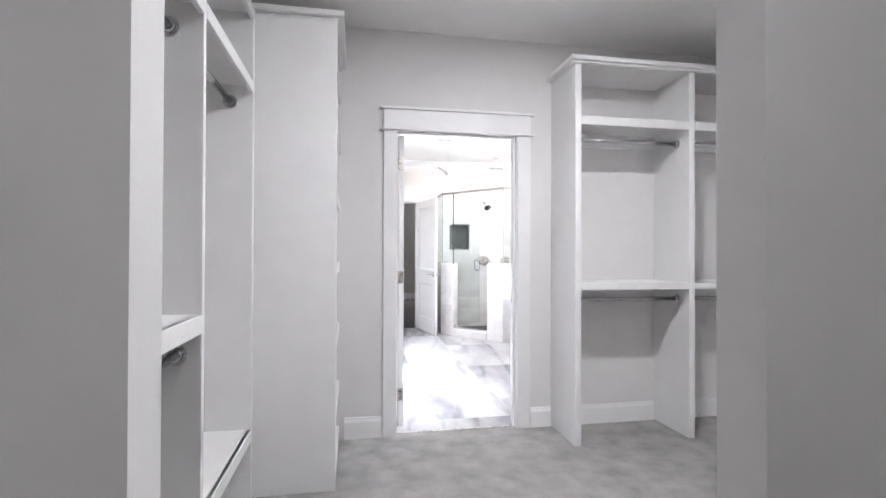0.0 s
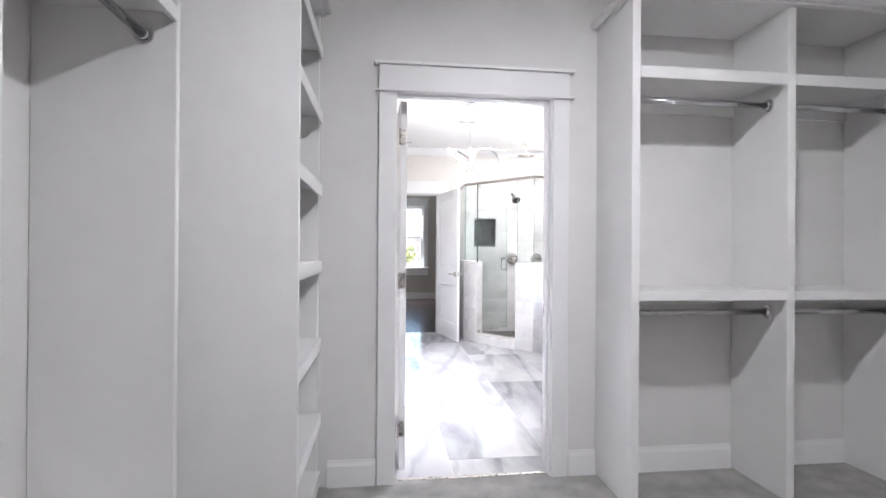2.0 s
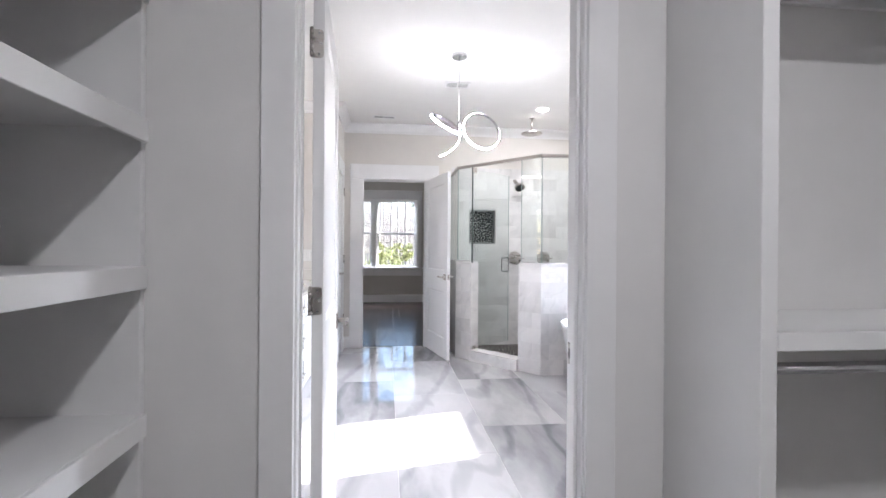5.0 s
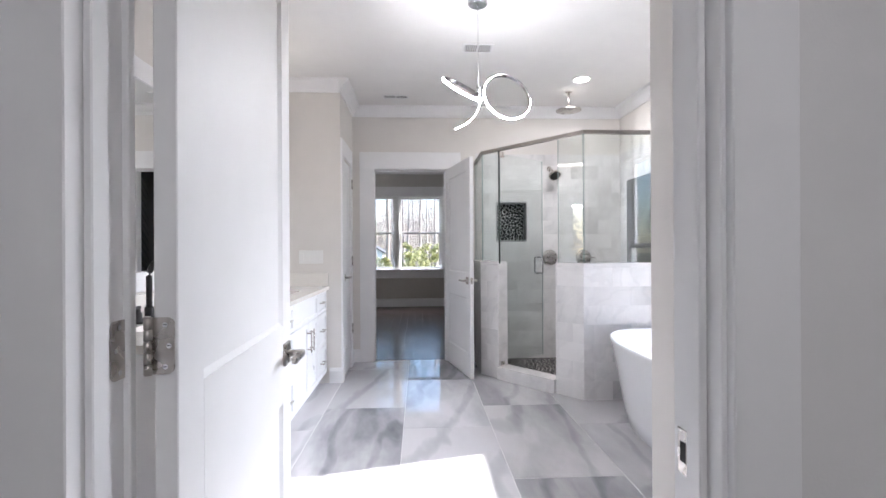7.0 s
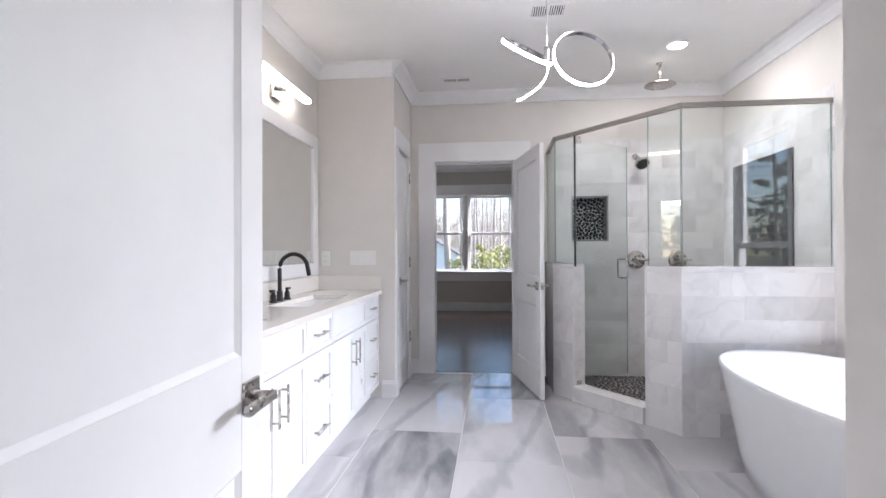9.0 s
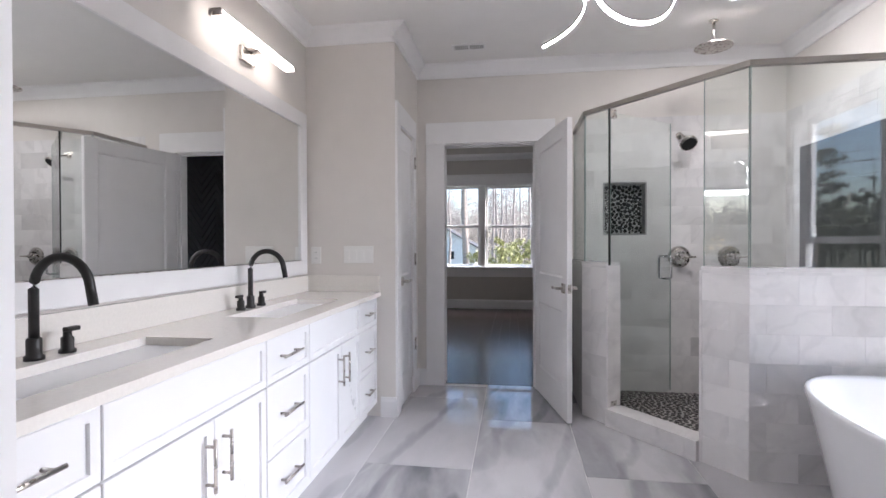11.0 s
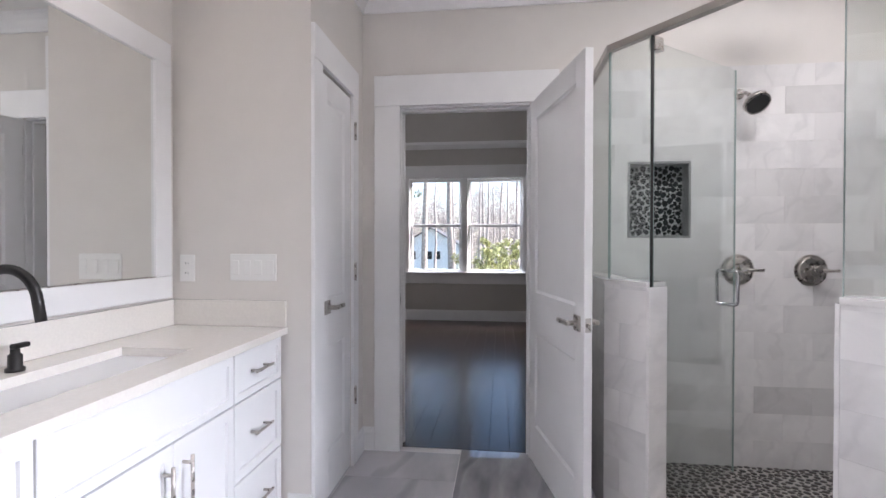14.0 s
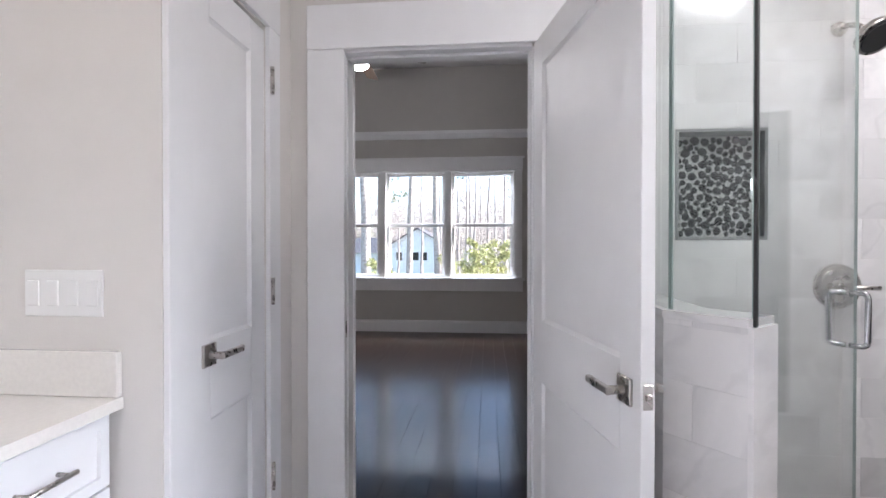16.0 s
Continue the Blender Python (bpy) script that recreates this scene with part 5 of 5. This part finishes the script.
def leaf_cloud(bm, rng, centre, radius, n, size, flat=0.7):
    for _ in range(n):
        v = Vector((rng.gauss(0, 1), rng.gauss(0, 1), rng.gauss(0, 1))).normalized() * radius * rng.random() ** 0.5
        v.z *= flat
        c = centre + v
        a = Vector((rng.uniform(-1, 1), rng.uniform(-1, 1), rng.uniform(-1, 1))).normalized()
        b = a.cross(Vector((rng.uniform(-1, 1), rng.uniform(-1, 1), rng.uniform(-1, 1)))).normalized()
        s = size * rng.uniform(0.5, 1.3)
        bm.faces.new([bm.verts.new(c + a * s), bm.verts.new(c + b * s * 0.5), bm.verts.new(c - a * s), bm.verts.new(c - b * s * 0.5)])


def tree(x, y, h, r, kind, seed, label):
    rng = random.Random(seed)
    t = thing("tree", (x, y, GZ), label, "tree")
    pts, lean = [], Vector((rng.uniform(-0.03, 0.03), rng.uniform(-0.03, 0.03), 1))
    trunk, crown = B(), B()
    n = 7
    for k in range(n):
        z = h * k / (n - 1)
        pts.append(Vector((x, y, GZ)) + lean * z + Vector((rng.uniform(-0.08, 0.08), rng.uniform(-0.08, 0.08), 0)) * (k > 0))
    for k in range(n - 1):
        cyl(trunk, pts[k], pts[k + 1], r * (1 - 0.12 * k), r * (1 - 0.12 * (k + 1)), 9, False)
    lo = 0.5 if kind == "pine" else (0.3 if kind == "bare" else 0.12)
    limbs = 18 if kind == "pine" else 20
    for k in range(limbs):
        f = lo + (1 - lo) * (k + rng.random()) / limbs
        i = min(int(f * (n - 1)), n - 2)
        p = pts[i].lerp(pts[i + 1], f * (n - 1) - i)
        a = rng.uniform(0, math.tau)
        ln = h * (0.24 if kind != "bush" else 0.42) * (1.1 - f * 0.75) * rng.uniform(0.6, 1.2)
        up = rng.uniform(0.05, 0.35) if kind == "pine" else rng.uniform(0.4, 1.0)
        q = p + Vector((math.cos(a), math.sin(a), up)).normalized() * ln
        cyl(trunk, p, q, r * 0.22 * (1.1 - f), r * 0.05, 5, False)
        if kind == "bare":
            for _ in range(7):
                g = rng.uniform(0.3, 1)
                s = p.lerp(q, g)
                e = s + Vector((rng.uniform(-1, 1), rng.uniform(-1, 1), rng.uniform(-0.1, 1.2))).normalized() * ln * rng.uniform(0.25, 0.55)
                cyl(trunk, s, e, r * 0.06, r * 0.012, 4, False)
                for _ in range(4):
                    s2 = s.lerp(e, rng.uniform(0.3, 1))
                    e2 = s2 + Vector((rng.uniform(-1, 1), rng.uniform(-1, 1), rng.uniform(-0.2, 1))).normalized() * ln * 0.22
                    cyl(crown, s2, e2, r * 0.022, r * 0.008, 3, False)
        elif kind == "pine":
            for g in (0.5, 0.75, 1.0):
                leaf_cloud(crown, rng, p.lerp(q, g), ln * 0.26, 26, 0.13)
        else:
            for g in (0.4, 0.7, 1.0):
                leaf_cloud(crown, rng, p.lerp(q, g), ln * 0.32, 60, 0.075, 0.9)
    part("trunk", trunk, BARK if kind != "bare" else TWIG, t)
    part("crown", crown, NEEDLE if kind == "pine" else TWIG if kind == "bare" else LEAF, t)


for px, d, h, r, kind, seed in ((-0.132, 26, 17, 0.31, "pine", 1), (-0.051, 30, 18, 0.23, "pine", 2), (0.012, 33, 19, 0.26, "pine", 3), (0.045, 38, 18, 0.2, "pine", 4),
                                (-0.098, 44, 16, 0.2, "pine", 5), (0.112, 33, 10.5, 0.15, "bare", 6), (0.152, 36, 12, 0.18, "bare", 7), (0.088, 31, 9.5, 0.12, "bare", 17), (0.132, 28, 8.5, 0.12, "bare", 18), (0.07, 36, 12, 0.12, "bare", 19), (-0.07, 46, 8, 0.12, "bare", 20), (0.08, 48, 15, 0.16, "bare", 8),
                                (-0.02, 52, 13, 0.16, "bare", 9), (-0.085, 55, 12, 0.15, "bare", 10), (0.055, 42, 11, 0.13, "bare", 11), (0.10, 40, 10, 0.12, "bare", 12),
                                (-0.16, 40, 13, 0.15, "bare", 13), (0.02, 60, 14, 0.18, "bare", 14), (-0.25, 34, 17, 0.22, "pine", 15), (0.2, 42, 15, 0.2, "pine", 16)):
    x, y = spot(px, d)
    tree(x, y, h, r, kind, seed, "tall pine tree with a bare lower trunk" if kind == "pine" else "bare leafless winter tree")
for px, d, h, seed in ((0.098, 21, 4.3, 21), (0.128, 23, 3.9, 22), (0.03, 30, 3.6, 23), (-0.11, 24, 3.2, 24)):
    x, y = spot(px, d)
    tree(x, y, h, 0.09, "bush", seed, "sunlit yellow-green evergreen shrub")
for x, y, h, kind, seed in ((19, -17, 11, "pine", 31), (24, -16, 13, "pine", 32), (27, -14, 9, "bare", 33), (34, -13, 10, "bare", 34), (30, -22, 12, "bare", 35), (40, -18, 12, "pine", 36), (21, -9.5, 7.5, "bare", 37)):
    tree(x, y, h, 0.2, kind, seed, "tall dark pine beyond the bath window" if kind == "pine" else "bare leafless tree beyond the bath window")

# far woods behind
rng = random.Random(77)
bm = B()
for k in range(420):
    px, d = rng.uniform(-0.5, 0.5), rng.uniform(85, 125)
    x, y = spot(px, d)
    h = rng.uniform(8, 16)
    cyl(bm, (x, y, GZ), (x + rng.uniform(-0.9, 0.9), y, GZ + h), rng.uniform(0.05, 0.13), 0.03, 4, False)
    for _ in range(48):
        z = rng.uniform(0.25, 1) * h
        cyl(bm, (x, y, GZ + z), (x + rng.uniform(-2.6, 2.6), y + rng.uniform(-1, 1), GZ + z + rng.uniform(-0.2, 2.0)), 0.05, 0.02, 3, False)
ob = new("far_woods", mesh_of("far_woods", bm, TWIG))
tagged(ob, "far belt of bare winter woods behind the houses", "woods", kind="stuff")
bm = B()
for k in range(90):
    a = rng.uniform(-1.15, 0.25)
    d = rng.uniform(60, 90)
    x, y = 6 + d * math.cos(a), 6 + d * math.sin(a)
    h = rng.uniform(8, 13)
    cyl(bm, (x, y, GZ), (x, y, GZ + h), 0.2, 0.04, 4, False)
    leaf_cloud(bm, rng, Vector((x, y, GZ + h * 0.55)), h * 0.42, 110, 0.6)
ob = new("far_tree_line", mesh_of("far_tree_line", bm, NEEDLE))
tagged(ob, "far line of dark evergreen trees", "woods", kind="stuff")

hx, hy = spot(-0.030, 70)
house = thing("neighbour_house", (hx, hy, GZ), "white gabled house with a grey shingle roof", "house")
w, dpt, ev, pk = 4.6, 9.0, 0.9, 3.5
bm = B()
pts = [(-w, GZ), (w, GZ), (w, ev), (0, pk), (-w, ev)]
fr = [bm.verts.new((hx + a, hy, z)) for a, z in pts]
bk = [bm.verts.new((hx + a, hy + dpt, z)) for a, z in pts]
bm.faces.new(fr)
bm.faces.new(bk[::-1])
for k in range(5):
    bm.faces.new((fr[k], bk[k], bk[(k + 1) % 5], fr[(k + 1) % 5]))
part("wall", bm, SIDING, house)
for k in range(30):
    z = GZ + 0.13 * k
    if z < ev:
        part("clapboard", sweep(B(), [(0, z), (0.03, z), (0.008, z + 0.125), (0, z + 0.125)], (hx - w, hy), (hx + w, hy), (0, -1)), SIDING, house)
for s in (-1, 1):
    bm = B()
    a = [(s * (w + 0.5), ev - 0.33), (0, pk + 0.08), (0, pk + 0.24), (s * (w + 0.5), ev - 0.15)]
    f0 = [bm.verts.new((hx + u, hy - 0.4, z)) for u, z in a]
    f1 = [bm.verts.new((hx + u, hy + dpt + 0.4, z)) for u, z in a]
    bm.faces.new(f0)
    bm.faces.new(f1[::-1])
    for k in range(4):
        bm.faces.new((f0[k], f1[k], f1[(k + 1) % 4], f0[(k + 1) % 4]))
    part("roof", bm, ROOF, house, "grey shingle roof slope")
for dx, z0, z1 in ((-0.2, -1.0, 0.3), (1.0, -1.0, 0.3), (-2.6, -1.0, 0.3)):
    wd = part("window", box(B(), hx + dx - 0.5, hy - 0.06, z0, hx + dx + 0.5, hy - 0.031, z1), SIDING, house, "white window frame")
    part("pane", box(B(), hx + dx - 0.42, hy - 0.075, z0 + 0.08, hx + dx + 0.42, hy - 0.061, z1 - 0.08), DARKWIN, wd, "dark glass pane")
part("gable_vent", box(B(), hx - 0.3, hy - 0.06, 1.6, hx + 0.3, hy - 0.02, 2.2), SIDING, house)
wing = thing("neighbour_wing", (hx - 10, hy + 2, GZ), "long low wing with a dark grey roof", "house")
part("wall", box(B(), hx - 16, hy + 3, GZ, hx - w - 0.6, hy + 9, 0.2), SIDING, wing)
bm = B()
a = [(hy + 2.4, 0.05), (hy + 6, 2.4), (hy + 9.6, 0.05)]
f0 = [bm.verts.new((hx - 16.5, u, z)) for u, z in a]
f1 = [bm.verts.new((hx - w - 0.6, u, z)) for u, z in a]
bm.faces.new(f0)
bm.faces.new(f1[::-1])
for k in range(3):
    bm.faces.new((f0[k], f1[k], f1[(k + 1) % 3], f0[(k + 1) % 3]))
part("roof", bm, ROOF, wing)
for k, z in enumerate((4.2, 4.9)):
    cb = thing("power_line", (30, -30, z), "thin black overhead power cable", "cable", "overhead cables")
    part("cable", tube(B(), [(60, 4, z + 4.5), (42, -12, z + 2.6), (26, -27, z + 2.6), (8, -44, z + 4)], 0.03, 6), BLACK, cb)

# ---- pieces ----
def piece(name, me, parent, loc=(0, 0, 0), rot=(0, 0, 0), scale=(1, 1, 1)):
    ob = bpy.data.objects.new(name, me)
    scene.collection.objects.link(ob)
    ob.parent = parent
    ob.location, ob.rotation_euler, ob.scale = loc, rot, scale
    return ob


MESHES = {}


def slab(w, h, t, material, bev=0.0012):
    """A flat piece w by h in x and y with its top at z=0; alike pieces share it."""
    key = (round(w, 3), round(h, 3), round(t, 4), material.name)
    if key not in MESHES:
        bm = box(B(), -w / 2, -h / 2, -t, w / 2, h / 2, 0.0)
        top_e = [e for e in bm.edges if all(v.co.z > -1e-6 for v in e.verts)]
        bmesh.ops.bevel(bm, geom=top_e, offset=bev, segments=1, affect="EDGES")
        MESHES[key] = mesh_of("piece", bm, material)
    return MESHES[key]


# bath floor: 0.61 x 1.22 tiles laid lengthwise in staggered columns
TW, TL, G = 0.607, 1.22, 0.003
for c in range(-2, 6):
    x0 = 2.775 + TW * c + 0.0
    xa, xb = max(x0, 2.112), min(x0 + TW, RW - 0.002)
    if xb - xa < 0.03:
        continue
    yj = 7.155 if c % 2 else 7.60
    for k in range(-4, 4):
        ya, yb = max(yj + TL * k, 4.502), min(yj + TL * (k + 1), 9.228)
        if yb - ya < 0.03:
            continue
        if yb > 9.16 and (xa < 2.78 or xb > 4.3):
            yb = min(yb, 9.162)
        if yb - ya < 0.03:
            continue
        piece("floor_tile", slab(xb - xa - G, yb - ya - G, 0.008, FLOORM, 0.0007), floor_bath, ((xa + xb) / 2, (ya + yb) / 2, 0.0))

# bedroom floor planks along y
rng = random.Random(5)
PW = 0.127
for c in range(int(2.6 / PW)):
    xa = 1.9 + c * PW
    y = 9.232 - rng.uniform(0, 1.2)
    while y < FY:
        ln = rng.choice((0.9, 1.2, 1.5, 1.8))
        ya, yb = max(y, 9.232), min(y + ln, FY - 0.002)
        if yb - ya > 0.05:
            piece("floor_plank", slab(PW - 0.0015, yb - ya - 0.0015, 0.012, WOOD, 0.001), floor_bed, (xa + PW / 2, (ya + yb) / 2, 0.0))
        y += ln
bm = B()
for xa, xb in ((0.2, 1.9), (1.9 + PW * int(2.6 / PW), 6.0)):
    n = int((xb - xa) / PW)
    for c in range(n):
        a = xa + c * (xb - xa) / n
        box(bm, a, 9.302, -0.012, a + (xb - xa) / n - 0.0015, FY - 0.002, 0.0)
o = new("floor_plank_field", mesh_of("floor_plank_field", bm, WOOD))
o.parent = floor_bed
tagged(o, kind="stuff")

# shower wall tiles, 0.305 x 0.152 in running bond
T_TOP = 2.27


def tile_wall(parent, a, b, z0, z1, normal_rot, tw=0.305, th=0.1525, hole=None, shift=0.0, out=0.0):
    """Tiles over an upright face from plan point a to b; out moves them off the face."""
    a, b = Vector(a), Vector(b)
    L_ = (b - a).length
    d = (b - a) / L_
    nrm = Vector((d.y, -d.x))
    yaw = math.atan2(d.y, d.x)
    r = 0
    z = z0
    while z < z1 - 0.01:
        zt = min(z + th, z1)
        s = -(tw / 2 if r % 2 else 0.0) - shift
        while s < L_ - 0.005:
            s0, s1 = max(s, 0.0), min(s + tw, L_)
            spans = [(s0, s1)]
            if hole and z < hole[3] - 0.005 and zt > hole[2] + 0.005:
                spans = [(s0, min(s1, hole[0])), (max(s0, hole[1]), s1)]
            cells = [(u0, u1, z, zt) for u0, u1 in spans]
            if len(spans) == 2:
                h0, h1 = max(s0, hole[0]), min(s1, hole[1])
                cells += [(h0, h1, z, min(zt, hole[2])), (h0, h1, max(z, hole[3]), zt)]
            for u0, u1, zz0, zz1 in cells:
                if u1 - u0 < 0.006 or zz1 - zz0 < 0.006:
                    continue
                c = a + d * ((u0 + u1) / 2) + nrm * out
                m = slab(u1 - u0 - 0.0009, zz1 - zz0 - 0.0009, 0.008, TILEM, 0.0004)
                piece("wall_tile", m, parent, (c.x, c.y, (zz0 + zz1) / 2), (math.pi / 2, 0, yaw))
            s += tw
        z += th
        r += 1


north = bpy.data.objects["wall_bath_north"]
rightw = bpy.data.objects["wall_right_bath"]
tile_wall(north, (P0.x + 0.002, BY), (RW - 0.002, BY), 0.012, T_TOP, 0, hole=(NX0 - P0.x - 0.002, NX1 - P0.x - 0.002, NZ0, NZ1), out=0.0015)
tile_wall(rightw, (RW, BY - 0.012), (RW, P3.y - 0.03), 0.012, T_TOP, 0, shift=0.1, out=0.0015)
oa = offs([P0, P1, A_end], SIDE * (OUT - 0.002))
ob_ = offs([B_start, P2, P3], SIDE * (OUT - 0.002))
ia = offs([P0, P1, A_end], -SIDE * INN)
ib = offs([B_start, P2, P3], -SIDE * INN)
for par, line in ((halfA, oa), (halfB, ob_)):
    for k in range(2):
        tile_wall(par, line[k], line[k + 1], 0.0, HW - 0.022, 0, shift=0.07 * k, out=0.0015)
for par, line in ((halfA, ia), (halfB, ib)):
    for k in range(2):
        tile_wall(par, line[k + 1], line[k], 0.012, HW - 0.034, 0, shift=0.05 * k, out=0.0015)


def pebble_mesh(seed):
    rng = random.Random(seed)
    bm = B()
    n = 9
    rad = [rng.uniform(0.78, 1.08) for _ in range(n)]
    ring0 = [bm.verts.new((rad[k] * math.cos(k * math.tau / n), rad[k] * math.sin(k * math.tau / n), 0)) for k in range(n)]
    ring1 = [bm.verts.new((0.86 * rad[k] * math.cos(k * math.tau / n), 0.86 * rad[k] * math.sin(k * math.tau / n), 0.32)) for k in range(n)]
    topv = bm.verts.new((0, 0, 0.46))
    for k in range(n):
        bm.faces.new((ring0[k], ring0[(k + 1) % n], ring1[(k + 1) % n], ring1[k])).smooth = True
        bm.faces.new((ring1[k], ring1[(k + 1) % n], topv)).smooth = True
    return mesh_of("pebble", bm, PEBBLE)


PEBS = [pebble_mesh(s) for s in range(6)]


def scatter(rng, w, h, r_most, r_least, inside=lambda u, v: True):
    """Close uneven packing of round spots over w by h, the large ones first."""
    pts, cells, cell = [], {}, 2.2 * r_most
    steps = 9
    for k in range(steps):
        r = r_most + (r_least - r_most) * k / (steps - 1)
        tries = int((0.35 if k < 4 else 1.6) * w * h / (r * r))
        for _ in range(tries):
            u, v = rng.uniform(0.9 * r, w - 0.9 * r), rng.uniform(0.9 * r, h - 0.9 * r)
            cu, cv = int(u / cell), int(v / cell)
            if any((u - a) ** 2 + (v - b) ** 2 < (0.97 * (r + c)) ** 2 for x in (-1, 0, 1) for y in (-1, 0, 1) for a, b, c in cells.get((cu + x, cv + y), ())):
                continue
            if inside(u, v):
                cells.setdefault((cu, cv), []).append((u, v, r))
                pts.append((u, v, r))
    return pts


rng = random.Random(9)
nb = [c for c in niche.children if c.name.startswith("niche_back")][0]
for u, v, r in scatter(rng, NX1 - NX0 - 0.03, NZ1 - NZ0 - 0.03, 0.0175, 0.0072):
    piece("pebble", rng.choice(PEBS), nb, (NX0 + 0.015 + u - 4.519, 9.250 - BY, NZ0 + 0.015 + v - NZ0), (math.pi / 2, rng.uniform(0, 6), 0), (r * 1.1, r * 1.1, r * 0.45))

# pebble shower floor, joined
rng = random.Random(12)
poly = [tuple(p) for p in SH_IN] + [(RW, BY)]


def in_poly(x, y):
    res = False
    n = len(poly)
    for k in range(n):
        (xa, ya), (xb, yb) = poly[k], poly[(k + 1) % n]
        if (ya > y) != (yb > y) and x < (xb - xa) * (y - ya) / (yb - ya) + xa:
            res = not res
    return res


verts, faces = [], []
src = [(np.array([v.co[:] for v in m.vertices]), [tuple(p.vertices) for p in m.polygons]) for m in PEBS]
for u, v, r in scatter(rng, 1.7, 1.6, 0.0195, 0.0095, lambda u, v: in_poly(4.1 + u, 7.6 + v)):
    co, fs = src[rng.randrange(6)]
    a = rng.uniform(0, 6.28)
    ca, sa = math.cos(a), math.sin(a)
    base = len(verts)
    for x, y, z in co:
        verts.append((4.1 + u + r * (ca * x - sa * y), 7.6 + v + r * (sa * x + ca * y), 0.012 + r * 0.5 * z))
    faces += [tuple(base + i for i in f) for f in fs]
PEBF = mat("dark_floor_pebble", (0.035, 0.03, 0.028), 0.5, var=0.8, scale=25)
me = bpy.data.meshes.new("pebble_bed")
me.from_pydata(verts, [], faces)
me.materials.append(PEBF)
me.polygons.foreach_set("use_smooth", [True] * len(me.polygons))
o = new("pebble_bed", me)
o.parent = shower_floor
tagged(o, "dark river pebbles set in grey grout", kind="stuff")

# chevron boards on the bedroom accent wall
accent = bpy.data.objects["wall_bedroom_right"]
cw, bw = 0.42, 0.105
ln = cw / math.cos(radians(45))
bm = B()
vs = [bm.verts.new(p) for p in ((0, 0, 0), (0, cw, cw), (0, cw, cw + bw * 1.22), (0, 0, bw * 1.22), (-0.016, 0.0, 0.006), (-0.016, cw, cw + 0.006), (-0.016, cw, cw + bw * 1.22 - 0.006), (-0.016, 0, bw * 1.22 - 0.006))]
for f in ((0, 3, 2, 1), (4, 5, 6, 7), (0, 1, 5, 4), (3, 7, 6, 2), (0, 4, 7, 3), (1, 2, 6, 5)):
    bm.faces.new([vs[i] for i in f])
BOARD = mesh_of("chevron_board", bm, CHEV)
for c in range(8):
    for k in range(-3, 18):
        z = k * 0.152
        if z + cw > 2.95 or z < -0.02:
            continue
        y = 10.2 + c * cw
        piece("chevron_board", BOARD, accent, (6.0, y if c % 2 == 0 else y + cw, z), (0, 0, 0), (1, 1 if c % 2 == 0 else -1, 1))
